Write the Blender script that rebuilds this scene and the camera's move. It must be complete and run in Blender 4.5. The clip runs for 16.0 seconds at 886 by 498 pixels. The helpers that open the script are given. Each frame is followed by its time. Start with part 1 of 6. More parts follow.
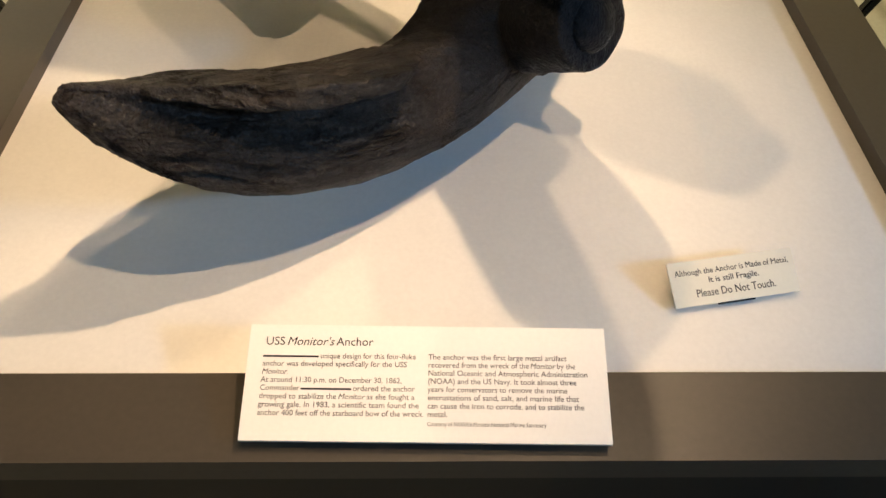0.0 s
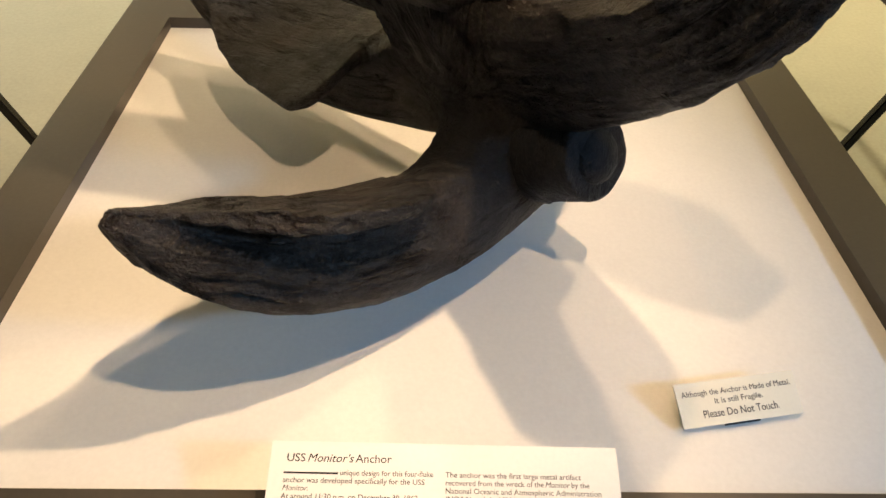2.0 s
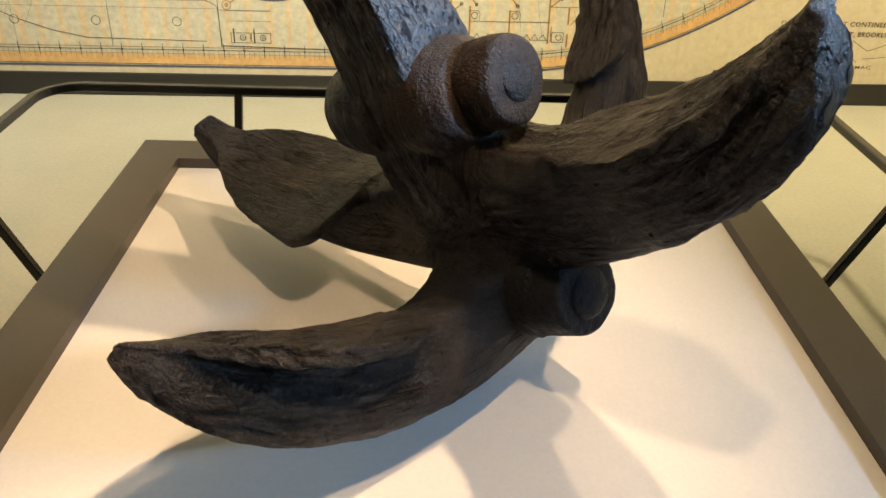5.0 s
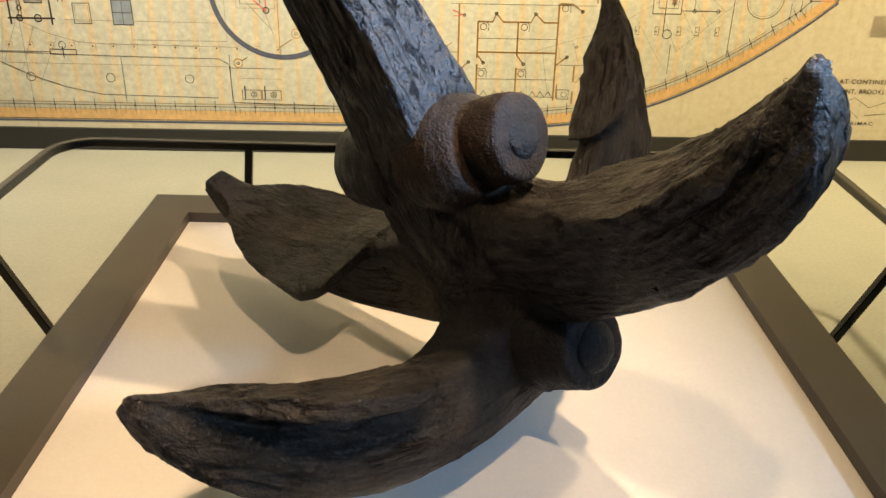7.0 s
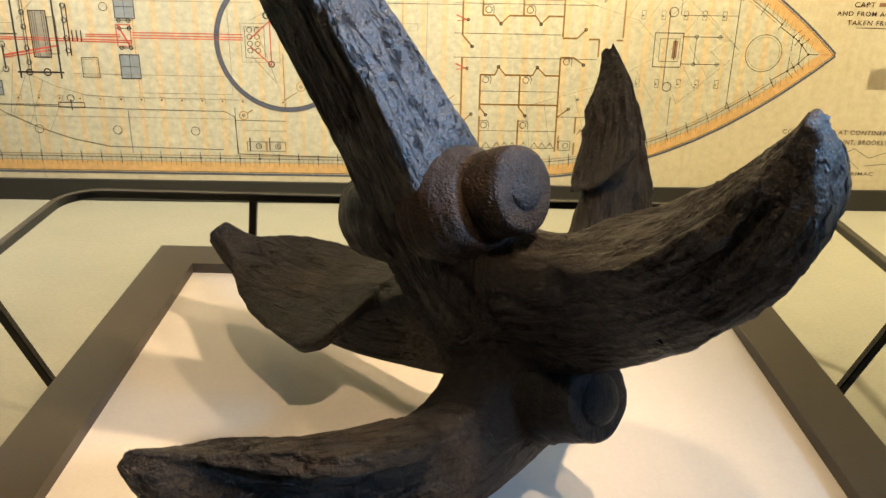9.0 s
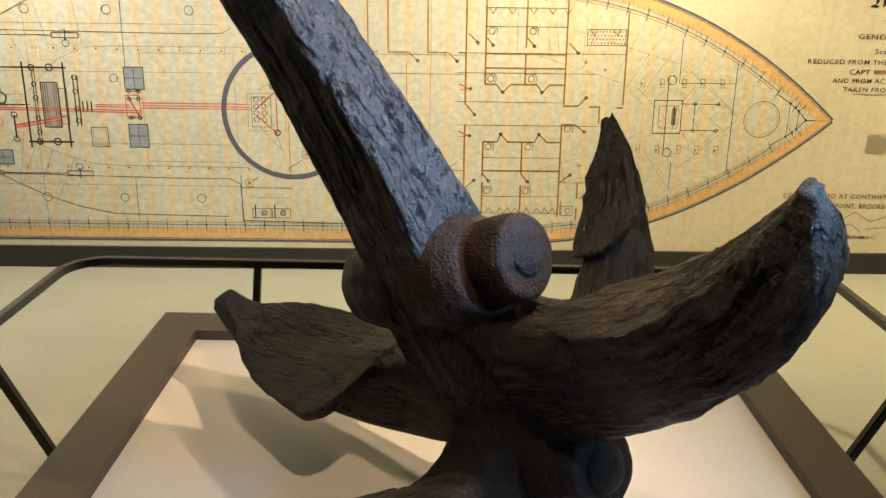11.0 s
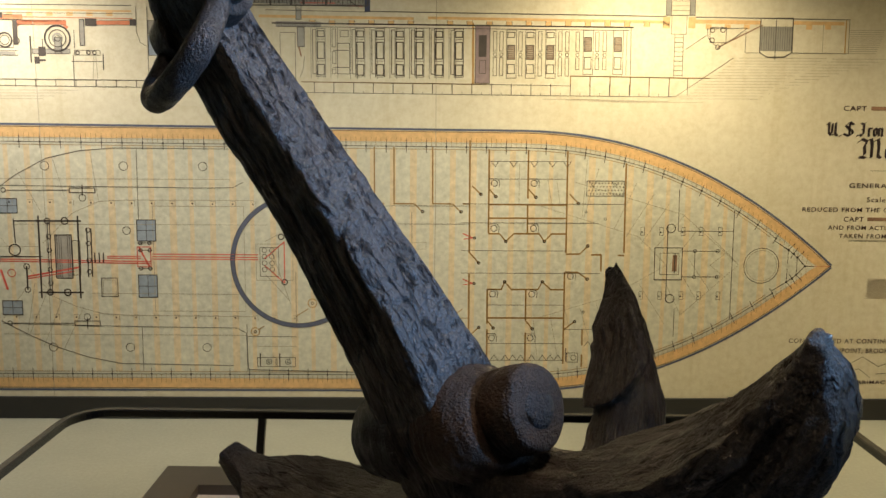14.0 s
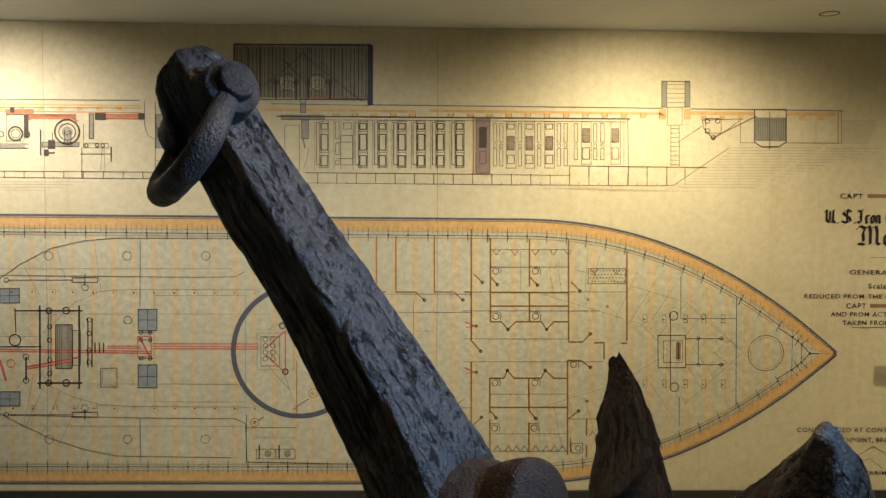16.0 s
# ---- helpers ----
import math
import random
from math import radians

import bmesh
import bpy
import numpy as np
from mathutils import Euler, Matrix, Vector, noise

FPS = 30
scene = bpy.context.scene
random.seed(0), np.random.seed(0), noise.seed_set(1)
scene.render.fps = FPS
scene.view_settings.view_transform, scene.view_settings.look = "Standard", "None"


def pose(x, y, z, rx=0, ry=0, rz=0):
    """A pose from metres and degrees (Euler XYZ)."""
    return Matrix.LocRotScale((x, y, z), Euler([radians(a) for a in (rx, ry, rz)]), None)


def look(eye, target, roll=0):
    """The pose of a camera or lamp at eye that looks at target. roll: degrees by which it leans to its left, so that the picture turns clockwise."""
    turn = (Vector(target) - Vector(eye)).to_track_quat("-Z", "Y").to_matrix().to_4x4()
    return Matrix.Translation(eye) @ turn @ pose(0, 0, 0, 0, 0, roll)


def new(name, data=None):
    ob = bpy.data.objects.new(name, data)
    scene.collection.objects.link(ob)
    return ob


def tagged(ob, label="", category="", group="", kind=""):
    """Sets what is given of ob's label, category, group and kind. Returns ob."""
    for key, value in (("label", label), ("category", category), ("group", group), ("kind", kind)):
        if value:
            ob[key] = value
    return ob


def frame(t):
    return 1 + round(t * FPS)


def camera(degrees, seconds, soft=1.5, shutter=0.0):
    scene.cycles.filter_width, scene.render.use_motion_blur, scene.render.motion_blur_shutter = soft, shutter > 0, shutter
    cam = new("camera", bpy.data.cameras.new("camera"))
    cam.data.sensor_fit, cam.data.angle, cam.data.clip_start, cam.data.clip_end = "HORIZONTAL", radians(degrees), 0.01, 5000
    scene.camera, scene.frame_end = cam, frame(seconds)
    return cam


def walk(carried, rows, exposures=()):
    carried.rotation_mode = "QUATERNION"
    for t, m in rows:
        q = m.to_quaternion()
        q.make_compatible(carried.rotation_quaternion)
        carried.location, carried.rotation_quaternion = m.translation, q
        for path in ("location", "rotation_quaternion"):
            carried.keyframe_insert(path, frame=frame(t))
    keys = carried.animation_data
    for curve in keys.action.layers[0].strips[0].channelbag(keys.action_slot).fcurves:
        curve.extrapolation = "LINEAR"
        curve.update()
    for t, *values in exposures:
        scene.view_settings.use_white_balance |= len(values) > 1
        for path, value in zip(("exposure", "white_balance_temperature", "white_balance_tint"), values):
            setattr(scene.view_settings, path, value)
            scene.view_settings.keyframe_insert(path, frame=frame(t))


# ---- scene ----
cam = camera(56.9, 16.0)
# seconds, x, y, z, yaw, pitch, roll
ROWS = [
    (0.0, 0.2245, -0.1272, 1.5016, -0.571, -47.952, -0.661),
    (0.5, 0.2125, -0.1417, 1.5116, -0.497, -46.778, -0.678),
    (1.0, 0.2045, -0.1534, 1.5205, -0.705, -44.564, -0.778),
    (1.5, 0.1961, -0.1568, 1.5300, -0.653, -42.028, -1.185),
    (2.0, 0.1891, -0.1651, 1.5398, -0.552, -39.544, -1.459),
    (2.5, 0.1821, -0.1757, 1.5465, -0.813, -37.326, -1.758),
    (3.0, 0.1768, -0.1866, 1.5557, -1.174, -35.264, -1.947),
    (3.5, 0.1768, -0.1949, 1.5597, -1.341, -33.545, -1.974),
    (4.0, 0.1820, -0.1969, 1.5640, -1.158, -32.292, -1.857),
    (6.5, 0.1821, -0.2105, 1.5761, -0.639, -27.613, -1.776),
    (7.0, 0.1809, -0.2131, 1.5781, -0.438, -26.592, -1.686),
    (7.5, 0.1815, -0.2107, 1.5784, -0.343, -25.633, -1.739),
    (8.0, 0.1799, -0.2122, 1.5804, -0.344, -24.792, -1.807),
    (8.5, 0.1790, -0.2137, 1.5818, -0.360, -23.946, -1.684),
    (11.0, 0.1820, -0.2211, 1.5908, -0.103, -18.647, -1.214),
    (11.5, 0.1737, -0.2295, 1.5935, -0.163, -16.734, -1.155),
    (12.0, 0.1699, -0.2363, 1.5958, -0.480, -14.650, -1.089),
    (12.5, 0.1698, -0.2377, 1.5970, -0.752, -12.825, -0.962),
    (13.0, 0.1734, -0.2330, 1.5990, -0.516, -11.351, -0.776),
    (13.5, 0.1732, -0.2345, 1.6008, -0.196, -9.926, -0.708),
    (14.0, 0.1683, -0.2397, 1.6035, -0.025, -8.442, -0.772),
    (14.5, 0.1652, -0.2425, 1.6050, -0.090, -6.854, -0.801),
    (15.0, 0.1648, -0.2442, 1.6082, -0.147, -5.111, -0.706),
    (15.5, 0.1658, -0.2443, 1.6101, 0.010, -3.500, -0.592),
    (16.0, 0.1684, -0.2423, 1.6111, 0.074, -2.364, -0.525),
]
EXPOSURES = [(0.0, 0.87, 6450, 10), (2.5, 1.03, 6550, 10), (8.7, 1.08, 6650, 10), (11.0, 0.76, 6350, 10), (12.5, 0.40, 5900, 10), (13.5, 0.16, 6000, 10), (16.0, -0.18, 6350, 10)]
walk(cam, [(t, pose(x, y, z, 90 + pitch, roll, yaw)) for t, x, y, z, yaw, pitch, roll in ROWS], EXPOSURES)

# ---- sizes ----
S = 1.1            # metres per plan unit
TOP = 0.578        # height of the plinth's frame above the floor
CEILING = 2.605


def P(x, y, z=0.0):
    """A place of the plan, with z counted from the plinth's top."""
    return Vector((S * x, S * y, S * z + TOP))


# ---- light ----
world = bpy.data.worlds.new("world")
scene.world = world
world.use_nodes = True
world.node_tree.nodes["Background"].inputs[0].default_value = (0.55, 0.62, 0.72, 1)
world.node_tree.nodes["Background"].inputs[1].default_value = 0.03


def spot(name, eye, target, watts, colour, size=60, blend=0.6, radius=0.03):
    data = bpy.data.lights.new(name, "SPOT")
    data.energy, data.color, data.spot_size, data.spot_blend, data.shadow_soft_size = watts, colour, radians(size), blend, radius
    ob = new(name, data)
    ob.matrix_world = look(eye, target)
    return ob


def area(name, eye, target, watts, colour, w, h):
    data = bpy.data.lights.new(name, "AREA")
    data.shape, data.size, data.size_y, data.energy, data.color = "RECTANGLE", w, h, watts, colour
    ob = new(name, data)
    ob.matrix_world = look(eye, target)
    return ob


WARM, COOL, GOLD = (1.0, 0.69, 0.41), (0.34, 0.61, 1.0), (0.94, 0.92, 0.86)
spot("spot_lamp", P(0.75, 0.80, 1.80), P(-0.50, 1.00), 82, WARM, 80, 0.95, 0.025)
spot("spot_lamp", P(0.95, 1.45, 1.80), P(-0.30, 0.85), 34, WARM, 100, 0.9, 0.04)
spot("spot_lamp", P(0.32, 0.22, 1.80), P(-0.15, 0.95), 42, WARM, 74, 0.8, 0.025)
# added soft cool fill from the front right, no fixture known there
area("soft_fill_light", P(2.2, -1.0, 1.82), P(0.1, 0.9, 0.2), 9.0, (0.58, 0.78, 1.0), 1.2, 1.2)
for wash_x, watts, hue in ((-2.0, 132, (1.0, 0.92, 0.82)), (1.10, 142, (1.0, 0.86, 0.60)), (3.60, 160, (1.0, 0.84, 0.57))):
    spot("wall_washer", P(wash_x, 2.95, 1.80), P(wash_x, 3.72, 0.10), watts, hue, 146, 0.95, 0.06)
# added fill for the mural's middle, set back so it leaves no scallop
spot("mural_fill_light", P(-0.35, 1.95, 1.80), P(-0.35, 3.75, 0.45), 104, GOLD, 75, 1.0, 0.05)
spot("cool_spot", P(2.6, -0.20, 1.78), P(-0.28, 1.00, 0.99), 1350, COOL, 29.5, 0.6, 0.06)
spot("cool_spot", P(2.7, -0.70, 1.60), P(0.15, 0.80, 0.10), 108, COOL, 38, 0.7, 0.12)


# ---- materials ----
def material(name, colour, rough=0.6, metal=0.0, spec=0.5):
    m = bpy.data.materials.new(name)
    m.use_nodes = True
    b = m.node_tree.nodes["Principled BSDF"]
    b.inputs["Base Color"].default_value = (*colour, 1)
    b.inputs["Roughness"].default_value, b.inputs["Metallic"].default_value = rough, metal
    b.inputs["Specular IOR Level"].default_value = spec
    return m


def node(m, kind, **values):
    n = m.node_tree.nodes.new(kind)
    for key, value in values.items():
        n.inputs[key].default_value = value
    return n


def place(m, stretch=(1, 1, 1)):
    """Object coordinates, stretched."""
    t, s = m.node_tree.nodes.new("ShaderNodeTexCoord"), node(m, "ShaderNodeMapping", Scale=stretch)
    m.node_tree.links.new(t.outputs["Object"], s.inputs["Vector"])
    return s.outputs["Vector"]


def mottle(m, co, scale, stops, detail=6.0, rough=0.6, distortion=0.0):
    n = node(m, "ShaderNodeTexNoise", Scale=scale, Detail=detail, Roughness=rough, Distortion=distortion)
    ramp = m.node_tree.nodes.new("ShaderNodeValToRGB")
    m.node_tree.links.new(co, n.inputs["Vector"])
    m.node_tree.links.new(n.outputs["Fac"], ramp.inputs["Fac"])
    e = ramp.color_ramp.elements
    while len(e) < len(stops):
        e.new(0.5)
    for q, (at, c) in zip(e, stops):
        q.position, q.color = at, (*c, 1)
    return n.outputs["Fac"], ramp.outputs["Color"]


def blend(m, kind, fac, a, b):
    n = m.node_tree.nodes.new("ShaderNodeMixRGB")
    n.blend_type = kind
    for k, value in enumerate((fac, a, b)):
        if isinstance(value, (int, float)):
            n.inputs[k].default_value = value
        elif isinstance(value, tuple):
            n.inputs[k].default_value = (*value, 1)
        else:
            m.node_tree.links.new(value, n.inputs[k])
    return n.outputs["Color"]


def bump(m, height, strength, distance, before=None):
    n = node(m, "ShaderNodeBump", Strength=strength, Distance=distance)
    m.node_tree.links.new(height, n.inputs["Height"])
    if before:
        m.node_tree.links.new(before, n.inputs["Normal"])
    return n.outputs["Normal"]


def into(m, socket, value):
    m.node_tree.links.new(value, m.node_tree.nodes["Principled BSDF"].inputs[socket])


def iron(name, tint, rust, pits=0.0, gloss=0.0, fibre=1.0, scale=None):
    """Conserved wrought iron: dark, waxed, fibrous along its length, pitted, brown in places."""
    m = material(name, tint, 0.5, 0.0, 0.5 + 4 * gloss)
    co = place(m)
    grain, along, flake_sheen = m.node_tree.nodes.new("ShaderNodeAttribute"), node(m, "ShaderNodeMapping", Scale=(0.13, 1, 1)), node(m, "ShaderNodeMapping", Scale=(0.45, 1, 1))
    grain.attribute_name = "grain"
    m.node_tree.links.new(grain.outputs["Vector"], along.inputs["Vector"])
    m.node_tree.links.new(grain.outputs["Vector"], flake_sheen.inputs["Vector"])
    f1, c1 = mottle(m, co, 4.5, [(0.32, tint), (0.52, tuple(1.3 * q for q in tint)), (0.70, rust)], 8, 0.68)
    f2, c2 = mottle(m, along.outputs["Vector"], 150, [(0.36, (0.25, 0.25, 0.25)), (0.54, (1, 1, 1))], 5, 0.7, 0.6)
    # scale: paler bluish tone on the masked side, cool light put into the colour
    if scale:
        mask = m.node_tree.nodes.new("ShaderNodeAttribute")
        mask.attribute_name = "flake_sheen"
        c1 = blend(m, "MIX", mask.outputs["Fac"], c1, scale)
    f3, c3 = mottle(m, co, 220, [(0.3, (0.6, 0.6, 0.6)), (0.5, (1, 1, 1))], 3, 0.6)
    f5, c5 = mottle(m, flake_sheen.outputs["Vector"] if fibre else co, 84, [(0.38, (0.0, 0.0, 0.0)), (0.44, (1, 1, 1))], 4, 0.6, 0.9)
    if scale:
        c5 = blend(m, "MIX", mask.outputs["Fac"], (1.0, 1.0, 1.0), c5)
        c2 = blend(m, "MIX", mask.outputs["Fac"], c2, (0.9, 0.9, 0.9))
    crack = m.node_tree.nodes.new("ShaderNodeTexVoronoi")
    crack.feature, crack.inputs["Scale"].default_value = "DISTANCE_TO_EDGE", 26
    shift = node(m, "ShaderNodeTexNoise", Scale=30, Detail=3)
    m.node_tree.links.new(along.outputs["Vector"], shift.inputs["Vector"])
    bent = blend(m, "ADD", 0.06, along.outputs["Vector"], shift.outputs["Color"])
    m.node_tree.links.new(bent, crack.inputs["Vector"])
    cramp = m.node_tree.nodes.new("ShaderNodeValToRGB")
    m.node_tree.links.new(crack.outputs["Distance"], cramp.inputs["Fac"])
    cramp.color_ramp.elements[0].position, cramp.color_ramp.elements[1].position = 0.0, 0.07
    patch, keep = mottle(m, co, 7, [(0.44, (1, 1, 1)), (0.56, (0, 0, 0))], 3)
    cracks = blend(m, "LIGHTEN", 1.0, cramp.outputs["Color"], keep)
    some, worn = mottle(m, co, 5, [(0.40, (0, 0, 0)), (0.60, (0.85, 0.85, 0.85))], 4)
    c2 = blend(m, "LIGHTEN", 1.0, c2, worn)
    f6, c6 = mottle(m, co, 75, [(0.3, (0, 0, 0)), (0.7, (1, 1, 1))], 5, 0.62, 0.3)
    # shade of fibre hollows, cracks and pits, put into the colour over their bumps
    base = blend(m, "MULTIPLY", 0.6, blend(m, "MULTIPLY", 0.16 * fibre, c1, c2), c3)
    if pits:
        base = blend(m, "MULTIPLY", 0.55 * pits, base, c5)
    # gloss cut in the same hollows, standing in for their occlusion
    hollow_shade = blend(m, "MULTIPLY", 1.0, blend(m, "MULTIPLY", pits, c3, c5), blend(m, "MULTIPLY", fibre, cracks, c2))
    level = m.node_tree.nodes.new("ShaderNodeMapRange")
    level.inputs["To Min"].default_value, level.inputs["To Max"].default_value = 0.04, 0.46 + 2 * gloss
    m.node_tree.links.new(hollow_shade, level.inputs["Value"])
    into(m, "Specular IOR Level", level.outputs["Result"])
    into(m, "Base Color", blend(m, "MULTIPLY", 0.40 * fibre, base, cracks))
    f4, c4 = mottle(m, co, 16, [(0.3, (0.25 - gloss,) * 3), (0.7, (0.60 - gloss,) * 3)], 6, 0.7)
    into(m, "Roughness", c4)
    normal = bump(m, cracks, 0.85 * fibre, 0.009, bump(m, c2, 0.95 * fibre, 0.008, bump(m, f6, 0.5, 0.008, bump(m, f4, 0.5, 0.012))))
    if pits:
        normal = bump(m, c5, 1.0 * pits, 0.008, normal)
    into(m, "Normal", bump(m, f3, 1.0, 0.005, normal))
    return m


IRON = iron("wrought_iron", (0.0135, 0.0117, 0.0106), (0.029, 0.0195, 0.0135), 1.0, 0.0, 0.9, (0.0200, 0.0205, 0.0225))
IRON_BROWN = iron("browned_iron", (0.0160, 0.0120, 0.0100), (0.036, 0.020, 0.012), 0.35, -0.05, 0.0)
IRON_SMOOTH = iron("waxed_iron", (0.0085, 0.0088, 0.0100), (0.013, 0.0118, 0.0120), 0.3, 0.0, 0.0)


def plain(name, colour, rough, grain=40.0, depth=0.0006, vary=0.08, spec=0.5):
    m = material(name, colour, rough, 0.0, spec)
    co = place(m)
    f, c = mottle(m, co, grain, [(0.3, tuple(q * (1 - vary) for q in colour)), (0.7, tuple(min(1, q * (1 + vary)) for q in colour))], 4)
    g, d = mottle(m, co, grain / 14, [(0.3, (1 - vary,) * 3), (0.7, (1.0,) * 3)], 4)
    into(m, "Base Color", blend(m, "MULTIPLY", 1.0, c, d))
    into(m, "Normal", bump(m, f, 0.35, depth))
    return m


FRAME_PAINT = plain("frame_paint", (0.056, 0.047, 0.036), 0.42, 90, 0.0003)
SKIRT_PAINT = plain("skirt_paint", (0.007, 0.0066, 0.0062), 0.5, 90, 0.0003)
BOARD_PAINT = plain("board_paint", (0.77, 0.76, 0.74), 0.55, 120, 0.0002, 0.03)
FLOOR = plain("floor_covering", (0.375, 0.36, 0.255), 0.6, 60, 0.0004, 0.07)
CEIL = plain("ceiling_paint", (0.62, 0.62, 0.60), 0.85, 80, 0.0004, 0.04)
WALL = plain("wall_paint", (0.62, 0.60, 0.54), 0.85, 60, 0.0004, 0.05)
BLACK_STEEL = plain("black_steel", (0.008, 0.008, 0.008), 0.27, 200, 0.0002, 0.1)
BASE_PAINT = plain("baseboard_paint", (0.022, 0.020, 0.016), 0.45, 80, 0.0003)
CARD = plain("label_card", (0.84, 0.83, 0.80), 0.45, 150, 0.0001, 0.02)
CREAM = plain("cream_card", (0.80, 0.76, 0.62), 0.6, 150, 0.0001, 0.02)
PRINT = material("black_print", (0.02, 0.019, 0.019), 0.8, 0.0, 0.2)


# ---- mesh helpers ----
def finish(name, bm, mat, parent=None, label="", smooth=False, m=None):
    me = bpy.data.meshes.new(name)
    bmesh.ops.recalc_face_normals(bm, faces=bm.faces[:])
    bm.to_mesh(me)
    bm.free()
    me.materials.append(mat)
    if smooth:
        me.shade_smooth()
    ob = new(name, me)
    if parent:
        ob.parent = parent
    if m is not None:
        ob.matrix_local = m
    if label:
        ob["label"] = label
    return ob


def part(name, bm, mat, parent, label="", smooth=False, m=None):
    return finish(name, bm, mat, parent, label, smooth, m)


def under(child, owner):
    """Hangs a part on another part of the same thing."""
    m = owner.matrix_local.inverted() @ child.matrix_local
    child.parent = owner
    child.matrix_local = m
    return child


def empty(name, m=None, **tags):
    ob = new(name)
    ob.empty_display_size = 0.1
    if m is not None:
        ob.matrix_world = m
    return tagged(ob, **tags)


def box(lo, hi, bevel=0.0, bm=None):
    own = bmesh.new()
    bmesh.ops.create_cube(own, size=1)
    lo, hi = Vector(lo), Vector(hi)
    for v in own.verts:
        v.co = Vector(((hi[k] + lo[k]) / 2 + v.co[k] * (hi[k] - lo[k]) for k in range(3)))
    if bevel:
        bmesh.ops.bevel(own, geom=own.edges[:], offset=bevel, segments=2, affect="EDGES", profile=0.6)
    if bm is None:
        return own
    join(bm, own)
    return bm


def join(bm, other):
    me = bpy.data.meshes.new("scrap")
    other.to_mesh(me)
    other.free()
    bm.from_mesh(me)
    bpy.data.meshes.remove(me)


def loft(rings, close=True, ends=True):
    """Quads through rings of equal count."""
    bm = bmesh.new()
    rows = [[bm.verts.new(p) for p in r] for r in rings]
    n = len(rows[0])
    for a, b in zip(rows, rows[1:]):
        for k in range(n if close else n - 1):
            bm.faces.new((a[k], a[(k + 1) % n], b[(k + 1) % n], b[k]))
    uv = bm.loops.layers.uv.new("UVMap")
    long = [0.0]
    for a, b in zip(rows, rows[1:]):
        long.append(long[-1] + (b[0].co - a[0].co + b[n // 2].co - a[n // 2].co).length / 2)
    girth = max(sum((r[k].co - r[k - 1].co).length for k in range(n)) for r in (rows[len(rows) // 3], rows[len(rows) // 2]))
    index = {v: (i, k) for i, r in enumerate(rows) for k, v in enumerate(r)}
    for f in bm.faces:
        ks = [index[l.vert][1] for l in f.loops]
        for l in f.loops:
            i, k = index[l.vert]
            l[uv].uv = (long[i], girth * ((k if k or max(ks) < n - 1 else n) / n))
    if ends:
        for r in (rows[0], rows[-1]):
            c = bm.verts.new(sum((v.co for v in r), Vector()) / n)
            for k in range(n):
                bm.faces.new((r[k], r[(k + 1) % n], c))
    return bm


def tube(path, radius, sides=12, squash=1.0):
    """A round bar along a path of points."""
    rings, up = [], None
    for k, p in enumerate(path):
        t = (path[min(k + 1, len(path) - 1)] - path[max(k - 1, 0)]).normalized()
        up = (up - t * up.dot(t)).normalized() if up else t.orthogonal().normalized()
        side = t.cross(up)
        r = radius(k / (len(path) - 1)) if callable(radius) else radius
        rings.append([p + r * (up * math.cos(q) + side * squash * math.sin(q)) for q in (math.tau * j / sides for j in range(sides))])
    return loft(rings)


def bar(path, w, h, mat_up=Vector((0, 0, 1))):
    """A square bar, w wide and h high, along a path, kept level, with eased edges."""
    rings = []
    e = 0.12 * min(w, h)
    for k, p in enumerate(path):
        t = (path[min(k + 1, len(path) - 1)] - path[max(k - 1, 0)]).normalized()
        side = t.cross(mat_up).normalized()
        up = side.cross(t)
        ring = []
        for sx, sz in ((1, 1), (-1, 1), (-1, -1), (1, -1)):
            c = p + side * sx * w / 2 + up * sz * h / 2
            a, b = -side * sx * e, -up * sz * e
            ring += [c + b, c + a] if sx * sz > 0 else [c + a, c + b]
        rings.append(ring)
    return loft(rings)


def words(text, size, m, parent, mat, shear=0.0, align="LEFT", name="lettering", space=1.0, lift=0.0004, thin=0.004):
    c = bpy.data.curves.new(name, "FONT")
    c.body, c.size, c.align_x, c.shear, c.extrude, c.space_character = text, size, align, shear, lift, space
    c.resolution_u = 3
    c.offset = -thin * size
    tmp = bpy.data.objects.new("scrap", c)
    scene.collection.objects.link(tmp)
    me = bpy.data.meshes.new_from_object(tmp.evaluated_get(bpy.context.evaluated_depsgraph_get()))
    width = tmp.dimensions.x
    bpy.data.objects.remove(tmp)
    bpy.data.curves.remove(c)
    me.materials.clear()
    me.materials.append(mat)
    ob = new(name, me)
    ob.parent = parent
    ob.matrix_local = m
    return ob, width


# ---- floor, walls, ceiling ----
tagged(finish("floor", box((-6, -6, -0.1), (7, 6, 0)), FLOOR), "pale olive smooth floor covering", "floor", kind="structure")
tagged(finish("ceiling", box((-6, -6, CEILING), (7, 6, CEILING + 0.1)), CEIL), "plain painted grey-white ceiling", "ceiling", kind="structure")
WALL_TURN = math.atan(0.0298)
WALL_M = Matrix.Translation(P(0, 3.75, 0) - Vector((0, 0, TOP))) @ Matrix.Rotation(WALL_TURN, 4, "Z")
tagged(finish("wall_north", box((-5.8, 0.004, 0), (6.2, 0.15, CEILING)), WALL, m=WALL_M), "plain wall behind the paper mural", "wall", kind="structure")
tagged(finish("wall_south", box((-6, -6, 0), (7, -5.85, CEILING)), WALL), "plain painted wall", "wall", kind="structure")
tagged(finish("wall_west", box((-6, -5.85, 0), (-5.85, 6, CEILING)), WALL), "plain painted wall", "wall", kind="structure")
tagged(finish("wall_east", box((6.85, -5.85, 0), (7, 6, CEILING)), WALL), "plain painted wall", "wall", kind="structure")
